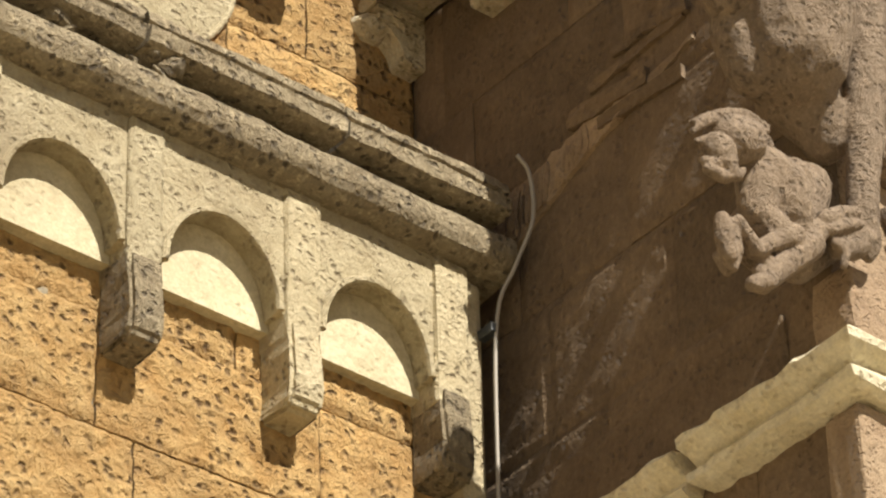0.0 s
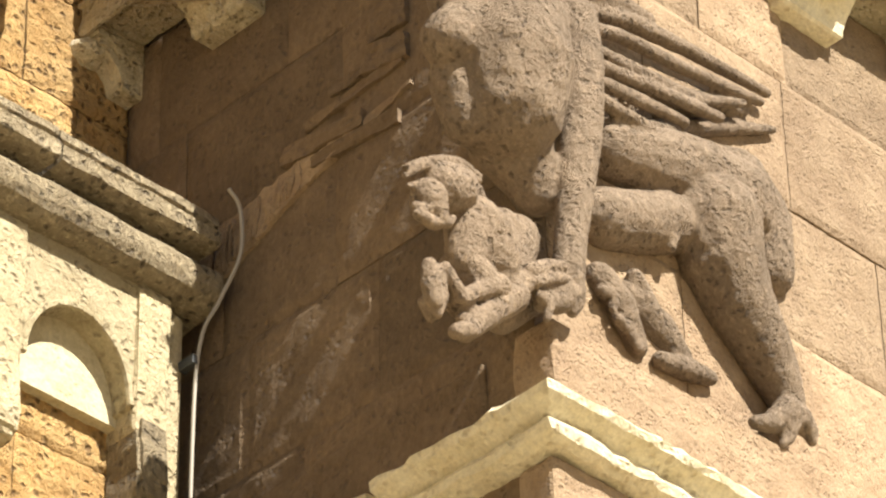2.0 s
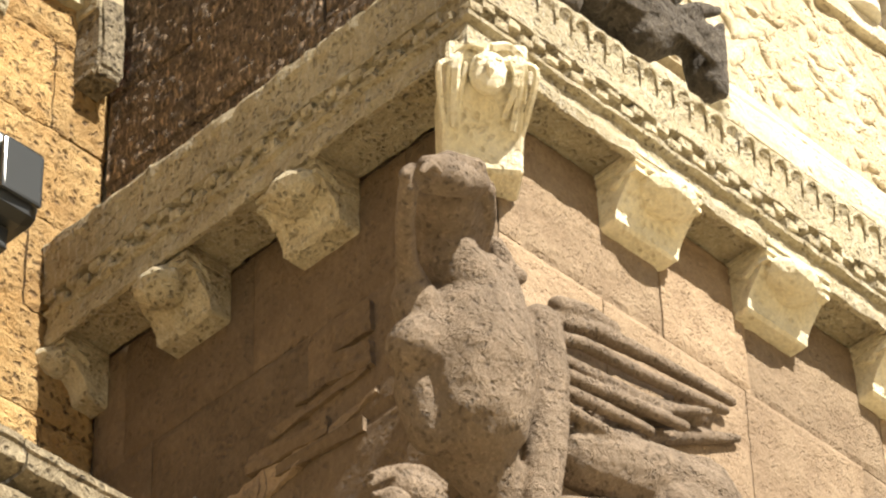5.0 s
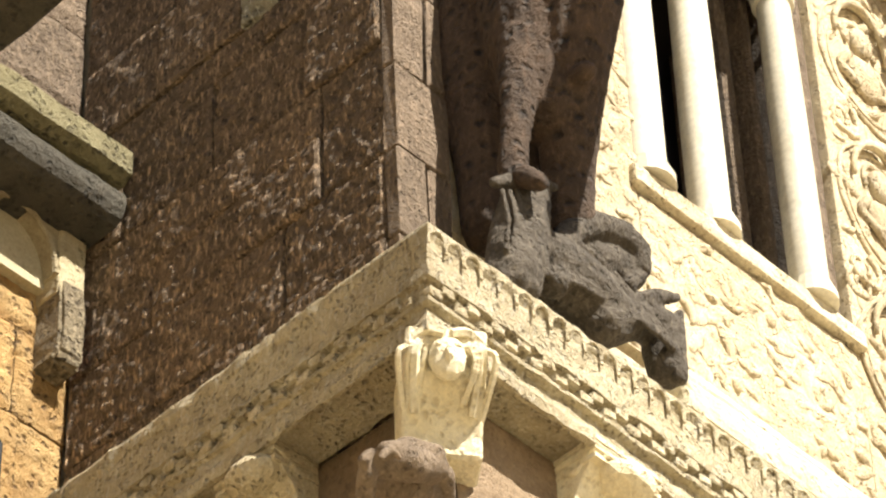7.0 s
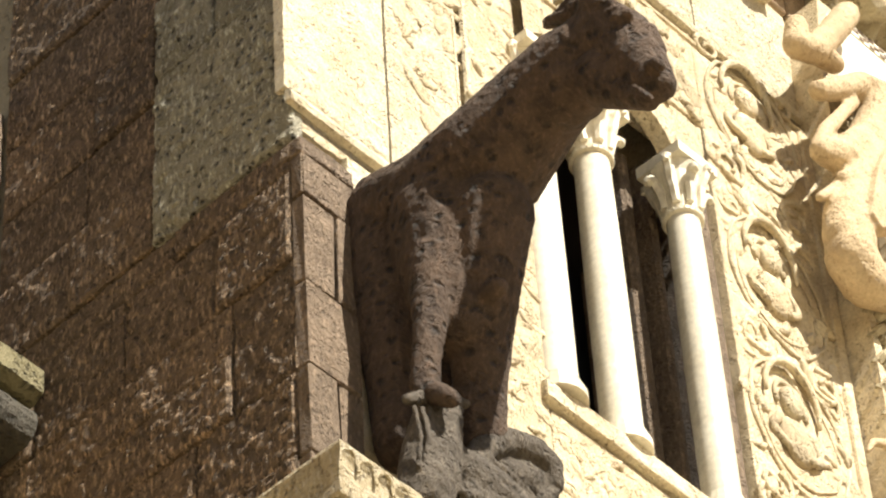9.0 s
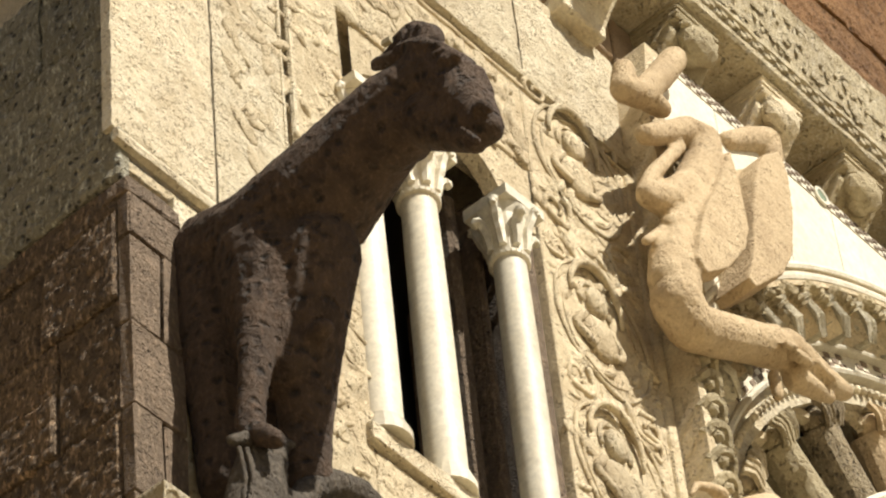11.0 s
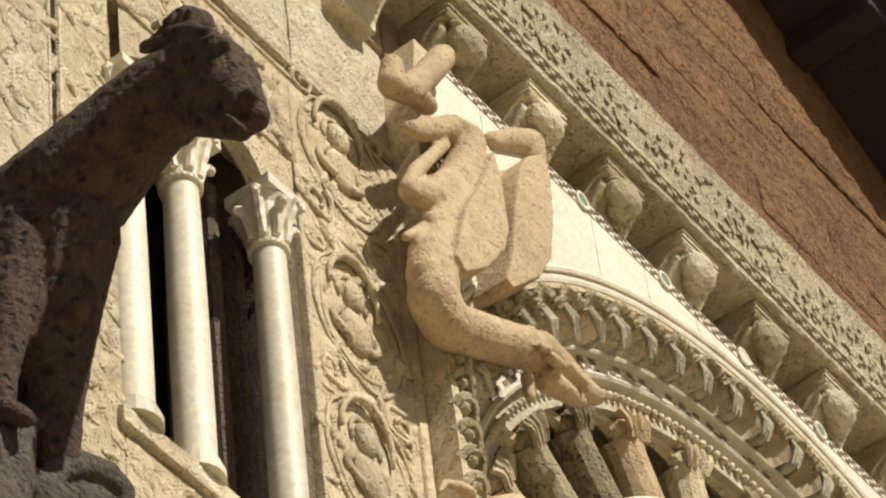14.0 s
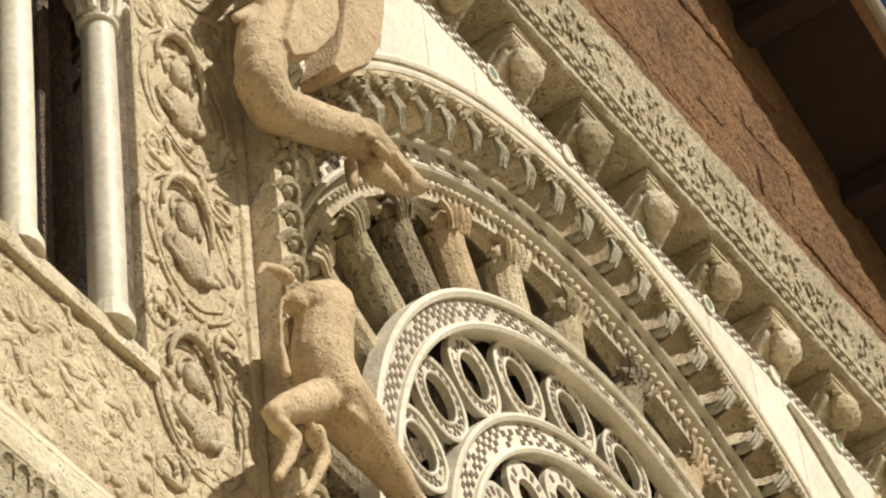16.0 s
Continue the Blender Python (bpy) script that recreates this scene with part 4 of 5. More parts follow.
for k in range(6):
    scroll(bm, 1.0, 11.0 + 0.46 * k, 0.11, -0.02, 1.5, 0.9 * k, 0.016, 1 if k % 2 else -1)
    scroll(bm, 1.2 + 0.19 * k, 13.37, 0.10, -0.02, 1.5, 0.7 * k, 0.014, -1 if k % 2 else 1)
for v in bm.verts:
    v.co += noise.noise_vector(v.co * 9) * 0.015
    v.co.y = -0.002 + (v.co.y + 0.012) * 0.5
part("vine_scroll", bm, CARVED, frame_panel, "deeply cut vine scrolls", True)
foliage(0.5, 0.84, 11.5, 13.65, -0.004, 70, 35, wall_upper)

# ---- carved beasts: their limbs ----
def ox_form(bm):
    limb(bm, [(0.340, -0.087, 11.025, 0.153), (0.340, -0.313, 10.904, 0.190), (0.340, -0.509, 10.928, 0.192), (0.340, -0.708, 11.015, 0.161), (0.340, -0.855, 11.064, 0.143), (0.340, -0.963, 11.079, 0.122)])
    limb(bm, [(0.340, -0.088, 11.010, 0.150), (0.340, -0.074, 10.624, 0.139), (0.340, -0.083, 10.262, 0.102), (0.340, -0.092, 9.988, 0.094)])
    limb(bm, [(0.340, -0.331, 10.808, 0.195), (0.340, -0.339, 10.566, 0.172), (0.340, -0.345, 10.307, 0.118)])
    limb(bm, [(0.340, -0.503, 10.692, 0.134), (0.360, -0.435, 10.453, 0.116), (0.400, -0.370, 10.282, 0.098), (0.440, -0.313, 10.110, 0.084), (0.460, -0.283, 9.930, 0.083)])
    limb(bm, [(0.460, -0.151, 10.550, 0.104), (0.460, -0.156, 10.245, 0.085), (0.460, -0.120, 10.052, 0.084)])
    limb(bm, [(0.340, -0.821, 10.957, 0.104), (0.340, -0.871, 10.982, 0.118)])
    limb(bm, [(0.340, -1.002, 11.114, 0.115), (0.340, -1.075, 11.028, 0.100), (0.340, -1.135, 10.842, 0.085), (0.340, -1.188, 10.709, 0.057)])
    limb(bm, [(0.340, -0.982, 10.924, 0.096), (0.340, -1.071, 10.785, 0.061), (0.340, -1.144, 10.678, 0.037)])
    limb(bm, [(0.340, -0.791, 11.359, 0.016), (0.340, -0.833, 11.344, 0.028), (0.340, -0.881, 11.337, 0.039)])
    limb(bm, [(0.250, -0.351, 10.512, 0.095), (0.220, -0.342, 10.369, 0.068), (0.200, -0.344, 10.202, 0.052), (0.190, -0.329, 10.060, 0.045), (0.190, -0.319, 9.966, 0.048)])
    limb(bm, [(0.180, -0.314, 9.940, 0.036), (0.180, -0.367, 9.884, 0.039), (0.180, -0.430, 9.813, 0.028)])
    limb(bm, [(0.320, -0.369, 10.374, 0.034), (0.320, -0.460, 10.339, 0.030), (0.320, -0.517, 10.331, 0.034)])
    limb(bm, [(0.340, -0.907, 11.357, 0.046), (0.340, -0.967, 11.353, 0.053), (0.340, -1.021, 11.295, 0.046)])


def leaf_bracket_form(bm):
    limb(bm, [(0.187, -0.290, 9.506, 0.090), (0.228, -0.290, 9.718, 0.088), (0.257, -0.290, 9.855, 0.079), (0.277, -0.290, 9.941, 0.066)])
    limb(bm, [(0.092, -0.330, 9.824, 0.016), (0.170, -0.330, 9.886, 0.029), (0.270, -0.330, 9.953, 0.031), (0.354, -0.330, 9.994, 0.015)])
    limb(bm, [(0.327, -0.280, 9.701, 0.101), (0.469, -0.280, 9.707, 0.102), (0.609, -0.280, 9.663, 0.092)])
    limb(bm, [(0.335, -0.320, 9.585, 0.045), (0.371, -0.320, 9.749, 0.046), (0.428, -0.320, 9.864, 0.043), (0.534, -0.320, 9.967, 0.047), (0.648, -0.320, 10.009, 0.050), (0.715, -0.320, 9.984, 0.051), (0.729, -0.320, 9.926, 0.040)])
    limb(bm, [(0.516, -0.270, 9.851, 0.066), (0.642, -0.270, 9.903, 0.074), (0.732, -0.270, 9.941, 0.061)])
    limb(bm, [(0.679, -0.320, 9.821, 0.023), (0.731, -0.320, 9.899, 0.023)])
    limb(bm, [(0.569, -0.290, 9.606, 0.075), (0.728, -0.290, 9.747, 0.067), (0.840, -0.290, 9.764, 0.067), (0.856, -0.290, 9.613, 0.063)])
    limb(bm, [(0.674, -0.340, 9.745, 0.020), (0.781, -0.340, 9.829, 0.027), (0.866, -0.340, 9.882, 0.015)])
    limb(bm, [(0.874, -0.340, 9.822, 0.015), (0.863, -0.340, 9.720, 0.020), (0.852, -0.340, 9.541, 0.023)])


def dragon_form(bm):
    limb(bm, [(2.645, -0.240, 13.902, 0.048), (2.620, -0.240, 13.756, 0.057), (2.734, -0.240, 13.821, 0.060), (2.896, -0.240, 14.073, 0.061), (3.034, -0.240, 14.314, 0.060)])
    limb(bm, [(2.819, -0.220, 13.884, 0.052), (2.908, -0.220, 13.901, 0.042)])
    limb(bm, [(2.717, -0.240, 13.555, 0.043), (2.852, -0.240, 13.678, 0.050), (3.031, -0.240, 13.850, 0.063), (3.129, -0.240, 13.857, 0.082), (3.104, -0.240, 13.688, 0.087), (2.974, -0.240, 13.444, 0.082), (2.790, -0.240, 13.211, 0.074), (2.655, -0.240, 13.131, 0.046)])
    limb(bm, [(2.645, -0.240, 13.137, 0.040), (2.720, -0.240, 13.312, 0.034), (2.858, -0.240, 13.531, 0.029), (2.956, -0.240, 13.684, 0.029)])
    limb(bm, [(3.066, -0.240, 13.606, 0.087), (2.928, -0.240, 13.293, 0.085), (2.830, -0.240, 13.069, 0.074), (2.739, -0.240, 12.825, 0.085), (2.694, -0.240, 12.669, 0.078)])
    limb(bm, [(2.591, -0.240, 12.810, 0.020), (2.736, -0.240, 12.988, 0.030)])
    limb(bm, [(2.732, -0.270, 13.007, 0.034), (2.859, -0.270, 13.149, 0.034), (2.888, -0.270, 13.112, 0.030)])
    limb(bm, [(2.762, -0.240, 12.775, 0.099), (2.728, -0.240, 12.570, 0.102), (2.801, -0.240, 12.489, 0.097), (2.987, -0.240, 12.588, 0.092), (3.186, -0.240, 12.706, 0.087), (3.382, -0.240, 12.813, 0.086)])
    limb(bm, [(3.431, -0.240, 12.841, 0.093), (3.566, -0.240, 12.851, 0.080), (3.701, -0.240, 12.862, 0.063), (3.847, -0.240, 12.915, 0.038)])
    limb(bm, [(3.487, -0.240, 12.727, 0.057), (3.625, -0.240, 12.756, 0.040), (3.718, -0.240, 12.784, 0.024)])
    limb(bm, [(3.396, -0.320, 12.725, 0.026), (3.473, -0.320, 12.740, 0.022)])
    limb(bm, [(3.553, -0.300, 12.818, 0.022), (3.666, -0.300, 12.811, 0.020)])
    limb(bm, [(3.361, -0.220, 12.656, 0.028), (3.365, -0.220, 12.548, 0.024)])
    limb(bm, [(3.299, -0.340, 12.694, 0.020), (3.349, -0.340, 12.721, 0.017)])
    limb(bm, [(3.221, -0.280, 12.757, 0.031), (3.333, -0.280, 12.849, 0.029)])


def dragon_wings_form(bm):
    limb(bm, [(3.461, -0.160, 14.222, 0.043), (3.633, -0.160, 14.378, 0.061), (3.784, -0.160, 14.497, 0.067), (3.782, -0.160, 14.375, 0.066)])
    limb(bm, [(3.372, -0.160, 13.875, 0.053), (3.539, -0.160, 14.024, 0.054), (3.479, -0.160, 13.644, 0.053)])
    limb(bm, [(3.232, -0.160, 13.182, 0.041), (3.366, -0.160, 13.264, 0.041)])


def hound_form(bm):
    limb(bm, [(2.881, -0.280, 11.495, 0.083), (3.000, -0.280, 11.572, 0.101), (2.941, -0.280, 11.381, 0.112), (2.916, -0.280, 11.219, 0.115), (2.963, -0.280, 11.112, 0.125), (3.084, -0.280, 11.073, 0.115), (3.215, -0.280, 11.027, 0.091), (3.336, -0.280, 10.972, 0.068), (3.431, -0.280, 10.927, 0.054)])
    limb(bm, [(2.805, -0.260, 11.449, 0.048), (2.870, -0.260, 11.543, 0.042)])
    limb(bm, [(2.739, -0.280, 11.517, 0.029), (2.666, -0.280, 11.504, 0.021), (2.581, -0.280, 11.453, 0.015), (2.539, -0.280, 11.376, 0.011)])
    limb(bm, [(2.765, -0.240, 11.519, 0.012), (2.730, -0.240, 11.346, 0.010), (2.721, -0.240, 11.197, 0.012), (2.740, -0.240, 11.070, 0.020)])
    limb(bm, [(2.871, -0.280, 11.017, 0.077), (2.657, -0.280, 10.820, 0.056), (2.562, -0.280, 10.731, 0.038)])
    limb(bm, [(2.585, -0.280, 10.700, 0.034), (2.688, -0.280, 10.706, 0.032), (2.649, -0.280, 10.585, 0.024), (2.567, -0.280, 10.442, 0.019)])
    limb(bm, [(2.831, -0.280, 10.822, 0.040), (2.879, -0.280, 10.754, 0.027), (2.795, -0.280, 10.581, 0.020), (2.721, -0.280, 10.464, 0.020)])
    limb(bm, [(2.970, -0.340, 10.997, 0.024), (3.041, -0.340, 10.993, 0.022)])


def winged_beast_form(bm):
    limb(bm, [(-0.141, -0.250, 8.214, 0.133), (-0.157, -0.250, 8.072, 0.167), (-0.162, -0.250, 7.939, 0.180), (-0.157, -0.250, 7.828, 0.153)])
    limb(bm, [(-0.277, -0.200, 8.015, 0.066), (-0.289, -0.200, 7.861, 0.071), (-0.245, -0.200, 7.759, 0.070)])
    limb(bm, [(-0.108, -0.200, 7.779, 0.114), (-0.050, -0.200, 7.720, 0.088), (-0.013, -0.200, 7.650, 0.062)])
    limb(bm, [(0.069, -0.280, 8.222, 0.067), (0.080, -0.280, 8.058, 0.070), (0.076, -0.280, 7.869, 0.062), (0.052, -0.280, 7.675, 0.051), (0.021, -0.280, 7.481, 0.043), (0.006, -0.280, 7.352, 0.043)])
    limb(bm, [(0.019, -0.280, 7.324, 0.036), (-0.034, -0.280, 7.260, 0.030), (-0.091, -0.280, 7.232, 0.025)])
    limb(bm, [(0.000, -0.280, 7.349, 0.033), (-0.068, -0.280, 7.301, 0.026), (-0.109, -0.280, 7.260, 0.021)])
    limb(bm, [(0.038, -0.280, 7.308, 0.022), (0.015, -0.280, 7.257, 0.017)])
    limb(bm, [(0.263, -0.190, 7.949, 0.088), (0.415, -0.190, 7.984, 0.107), (0.571, -0.190, 8.020, 0.120), (0.725, -0.190, 8.006, 0.145)])
    limb(bm, [(0.226, -0.190, 7.705, 0.084), (0.356, -0.190, 7.758, 0.087), (0.490, -0.190, 7.827, 0.085)])
    limb(bm, [(0.637, -0.220, 7.887, 0.140), (0.659, -0.220, 7.769, 0.124), (0.716, -0.220, 7.668, 0.103), (0.795, -0.220, 7.580, 0.084), (0.859, -0.220, 7.494, 0.065), (0.896, -0.220, 7.422, 0.048)])
    limb(bm, [(0.793, -0.160, 8.136, 0.107), (0.899, -0.160, 8.057, 0.098), (0.929, -0.160, 7.900, 0.076)])
    limb(bm, [(0.862, -0.240, 7.378, 0.044), (0.789, -0.240, 7.309, 0.029), (0.728, -0.240, 7.286, 0.020)])
    limb(bm, [(0.872, -0.240, 7.365, 0.038), (0.853, -0.240, 7.294, 0.022), (0.835, -0.240, 7.265, 0.014)])
    limb(bm, [(0.907, -0.240, 7.381, 0.038), (0.949, -0.240, 7.360, 0.025), (0.956, -0.240, 7.328, 0.015)])
    limb(bm, [(0.436, -0.230, 7.833, 0.018), (0.475, -0.230, 7.779, 0.018), (0.459, -0.230, 7.707, 0.015)])
    limb(bm, [(0.354, -0.190, 7.585, 0.025), (0.402, -0.190, 7.510, 0.029), (0.446, -0.190, 7.479, 0.026)])
    limb(bm, [(0.236, -0.170, 7.527, 0.049), (0.305, -0.170, 7.473, 0.051), (0.361, -0.170, 7.378, 0.037)])
    limb(bm, [(0.432, -0.190, 7.363, 0.026), (0.540, -0.190, 7.383, 0.032), (0.626, -0.190, 7.398, 0.022)])
    limb(bm, [(0.351, -0.160, 7.537, 0.043), (0.452, -0.160, 7.480, 0.058), (0.533, -0.160, 7.431, 0.043)])
    limb(bm, [(0.211, -0.200, 7.463, 0.018), (0.274, -0.200, 7.477, 0.017), (0.250, -0.200, 7.430, 0.014)])
    limb(bm, [(0.269, -0.200, 7.404, 0.018), (0.309, -0.200, 7.389, 0.017), (0.338, -0.200, 7.351, 0.016)])
    limb(bm, [(0.523, -0.220, 8.101, 0.015), (0.603, -0.220, 8.135, 0.021), (0.635, -0.220, 8.113, 0.018), (0.690, -0.220, 8.105, 0.014), (0.748, -0.220, 8.074, 0.008)])
    limb(bm, [(0.592, -0.220, 8.139, 0.015), (0.707, -0.220, 8.172, 0.014), (0.760, -0.220, 8.133, 0.014), (0.815, -0.220, 8.162, 0.008)])
    limb(bm, [(0.508, -0.220, 8.055, 0.013), (0.562, -0.220, 8.046, 0.012), (0.589, -0.220, 8.047, 0.009)])
    limb(bm, [(-0.206, -0.220, 8.301, 0.090), (-0.260, -0.270, 8.372, 0.114), (-0.350, -0.360, 8.355, 0.095)])
    limb(bm, [(-0.527, -0.460, 8.256, 0.040), (-0.477, -0.500, 8.261, 0.048), (-0.342, -0.460, 8.362, 0.043)])
    limb(bm, [(-0.267, -0.300, 8.545, 0.059), (-0.435, -0.460, 8.324, 0.051)])
    limb(bm, [(-0.286, -0.440, 8.381, 0.032), (-0.214, -0.380, 8.368, 0.025), (-0.154, -0.300, 8.359, 0.023), (-0.131, -0.240, 8.352, 0.026)])
    limb(bm, [(-0.562, -0.440, 8.210, 0.028), (-0.516, -0.380, 8.164, 0.025), (-0.412, -0.280, 8.159, 0.031), (-0.343, -0.240, 8.130, 0.049)])
    limb(bm, [(-0.279, -0.220, 8.267, 0.038), (-0.196, -0.220, 8.307, 0.044), (-0.111, -0.220, 8.358, 0.035)])
    limb(bm, [(-0.295, -0.240, 8.409, 0.044), (-0.426, -0.380, 8.314, 0.037)])
    limb(bm, [(-0.344, -0.240, 8.092, 0.066), (-0.305, -0.240, 8.040, 0.071)])
    limb(bm, [(-0.277, -0.300, 8.265, 0.072), (-0.219, -0.300, 8.185, 0.086), (-0.116, -0.300, 8.189, 0.067)])
    limb(bm, [(-0.593, -0.460, 8.224, 0.018), (-0.567, -0.460, 8.260, 0.020)])
    limb(bm, [(-0.614, -0.540, 8.171, 0.011), (-0.582, -0.540, 8.222, 0.013), (-0.550, -0.540, 8.211, 0.011)])
    limb(bm, [(-0.557, -0.500, 8.259, 0.023), (-0.455, -0.500, 8.329, 0.026), (-0.372, -0.500, 8.362, 0.026)])
    limb(bm, [(-0.348, -0.240, 7.941, 0.079), (-0.225, -0.240, 8.049, 0.100), (-0.014, -0.240, 8.171, 0.088)])
    limb(bm, [(-0.021, -0.220, 8.491, 0.030), (0.018, -0.220, 8.415, 0.039), (0.072, -0.220, 8.438, 0.024)])


def beast_wing_form(bm):
    limb(bm, [(0.198, -0.215, 8.366, 0.024), (0.354, -0.215, 8.423, 0.027), (0.580, -0.215, 8.458, 0.023), (0.924, -0.215, 8.491, 0.016)])
    limb(bm, [(0.139, -0.235, 8.271, 0.021), (0.293, -0.235, 8.325, 0.021), (0.550, -0.235, 8.357, 0.020), (0.865, -0.235, 8.415, 0.016)])
    limb(bm, [(0.125, -0.245, 8.199, 0.021), (0.396, -0.245, 8.234, 0.021), (0.575, -0.245, 8.256, 0.021), (0.777, -0.245, 8.356, 0.014)])
    limb(bm, [(0.122, -0.255, 8.138, 0.021), (0.382, -0.255, 8.185, 0.021), (0.661, -0.255, 8.235, 0.018)])
    limb(bm, [(0.118, -0.265, 8.073, 0.020), (0.322, -0.265, 8.104, 0.021), (0.507, -0.265, 8.129, 0.016)])
    limb(bm, [(0.114, -0.275, 8.008, 0.020), (0.241, -0.275, 8.011, 0.020), (0.358, -0.275, 8.024, 0.015)])
    limb(bm, [(0.212, -0.225, 8.417, 0.030), (0.324, -0.225, 8.463, 0.024), (0.435, -0.225, 8.468, 0.018)])
    limb(bm, [(0.266, -0.195, 8.079, 0.038), (0.588, -0.195, 8.296, 0.033), (0.824, -0.195, 8.387, 0.028)])
    limb(bm, [(0.355, -0.190, 8.056, 0.033), (0.703, -0.190, 8.265, 0.028), (0.970, -0.190, 8.401, 0.013)])


def ape_form(bm):
    limb(bm, [(-0.455, -0.300, 7.381, 0.065), (-0.397, -0.300, 7.408, 0.057)])
    limb(bm, [(-0.514, -0.320, 7.309, 0.048), (-0.505, -0.320, 7.280, 0.044), (-0.493, -0.320, 7.265, 0.036)])
    limb(bm, [(-0.559, -0.330, 7.230, 0.015), (-0.516, -0.330, 7.231, 0.016), (-0.465, -0.330, 7.254, 0.015), (-0.442, -0.330, 7.279, 0.009)])
    limb(bm, [(-0.566, -0.330, 7.251, 0.013), (-0.534, -0.330, 7.256, 0.015), (-0.497, -0.330, 7.276, 0.013)])
    limb(bm, [(-0.577, -0.320, 7.310, 0.009), (-0.522, -0.320, 7.351, 0.011), (-0.479, -0.320, 7.367, 0.009)])
    limb(bm, [(-0.463, -0.320, 7.382, 0.009), (-0.433, -0.320, 7.395, 0.011), (-0.402, -0.320, 7.401, 0.008)])
    limb(bm, [(-0.459, -0.330, 7.357, 0.009), (-0.442, -0.330, 7.362, 0.008)])
    limb(bm, [(-0.550, -0.330, 7.302, 0.008), (-0.537, -0.330, 7.307, 0.007)])
    limb(bm, [(-0.298, -0.270, 7.474, 0.018), (-0.285, -0.270, 7.458, 0.015), (-0.305, -0.270, 7.439, 0.012)])
    limb(bm, [(-0.311, -0.270, 7.376, 0.065), (-0.264, -0.270, 7.340, 0.076), (-0.248, -0.270, 7.272, 0.068)])
    limb(bm, [(-0.332, -0.270, 7.339, 0.060), (-0.345, -0.270, 7.231, 0.048), (-0.299, -0.270, 7.187, 0.054)])
    limb(bm, [(-0.234, -0.280, 7.384, 0.055), (-0.224, -0.280, 7.304, 0.044), (-0.231, -0.280, 7.224, 0.037)])
    limb(bm, [(-0.262, -0.300, 7.186, 0.032), (-0.330, -0.300, 7.139, 0.023), (-0.398, -0.300, 7.080, 0.020)])
    limb(bm, [(-0.395, -0.310, 7.076, 0.019), (-0.425, -0.310, 7.110, 0.016), (-0.452, -0.310, 7.141, 0.015)])
    limb(bm, [(-0.495, -0.300, 7.130, 0.020), (-0.491, -0.300, 7.075, 0.026), (-0.479, -0.300, 7.032, 0.021)])
    limb(bm, [(-0.474, -0.290, 7.121, 0.029), (-0.457, -0.290, 7.064, 0.026), (-0.464, -0.290, 7.012, 0.016)])
    limb(bm, [(-0.193, -0.280, 7.201, 0.043), (-0.263, -0.280, 7.125, 0.036), (-0.361, -0.280, 7.016, 0.029)])
    limb(bm, [(-0.400, -0.290, 6.991, 0.021), (-0.352, -0.290, 7.018, 0.025), (-0.376, -0.290, 7.039, 0.019)])
    limb(bm, [(-0.395, -0.270, 7.106, 0.035), (-0.340, -0.270, 7.084, 0.029)])
    limb(bm, [(-0.193, -0.280, 7.218, 0.035), (-0.131, -0.280, 7.292, 0.030), (-0.070, -0.280, 7.345, 0.028)])
    limb(bm, [(-0.152, -0.300, 7.287, 0.022), (-0.087, -0.300, 7.332, 0.021), (-0.040, -0.300, 7.356, 0.017)])
    limb(bm, [(-0.137, -0.300, 7.261, 0.018), (-0.072, -0.300, 7.305, 0.018), (-0.032, -0.300, 7.322, 0.015)])
    limb(bm, [(-0.115, -0.300, 7.229, 0.016), (-0.087, -0.300, 7.210, 0.014), (-0.099, -0.300, 7.170, 0.010)])
    limb(bm, [(-0.490, -0.270, 7.042, 0.013), (-0.463, -0.270, 7.007, 0.011)])
    limb(bm, [(-0.124, -0.160, 7.369, 0.083), (-0.059, -0.160, 7.506, 0.070)])
    limb(bm, [(-0.167, -0.180, 7.268, 0.069), (-0.283, -0.180, 7.278, 0.055)])
    limb(bm, [(-0.131, -0.180, 7.218, 0.041), (-0.007, -0.180, 7.348, 0.042)])


def form(*makers):
    bm = bmesh.new()
    for mk in makers:
        mk(bm)
    return bm


ox_bm = form(ox_form)
# crest, brows, nostrils and lips of the ox
limb(ox_bm, [(0.260, -0.983, 11.283, 0.017), (0.260, -0.983, 11.232, 0.019)])
limb(ox_bm, [(0.250, -1.023, 11.260, 0.017), (0.250, -1.025, 11.207, 0.019)])
limb(ox_bm, [(0.250, -1.057, 11.240, 0.017), (0.250, -1.058, 11.182, 0.019)])
limb(ox_bm, [(0.260, -1.079, 11.223, 0.017), (0.260, -1.082, 11.168, 0.017)])
limb(ox_bm, [(0.280, -1.086, 11.217, 0.015), (0.280, -1.090, 11.168, 0.017)])
limb(ox_bm, [(0.250, -0.963, 11.210, 0.021), (0.240, -1.049, 11.147, 0.024), (0.260, -1.118, 11.085, 0.021)])
limb(ox_bm, [(0.250, -1.096, 11.057, 0.015), (0.250, -1.141, 11.038, 0.017), (0.260, -1.173, 10.995, 0.015)])
limb(ox_bm, [(0.250, -1.124, 11.014, 0.017), (0.250, -1.141, 10.996, 0.017)])
limb(ox_bm, [(0.300, -1.143, 11.005, 0.030), (0.340, -1.173, 10.972, 0.034), (0.360, -1.191, 10.890, 0.026)])
limb(ox_bm, [(0.270, -1.207, 10.722, 0.017), (0.270, -1.234, 10.720, 0.017), (0.280, -1.250, 10.687, 0.017)])
limb(ox_bm, [(0.260, -1.153, 10.663, 0.011), (0.270, -1.201, 10.576, 0.013)])
limb(ox_bm, [(0.260, -0.855, 11.247, 0.017), (0.250, -0.938, 11.196, 0.021)])
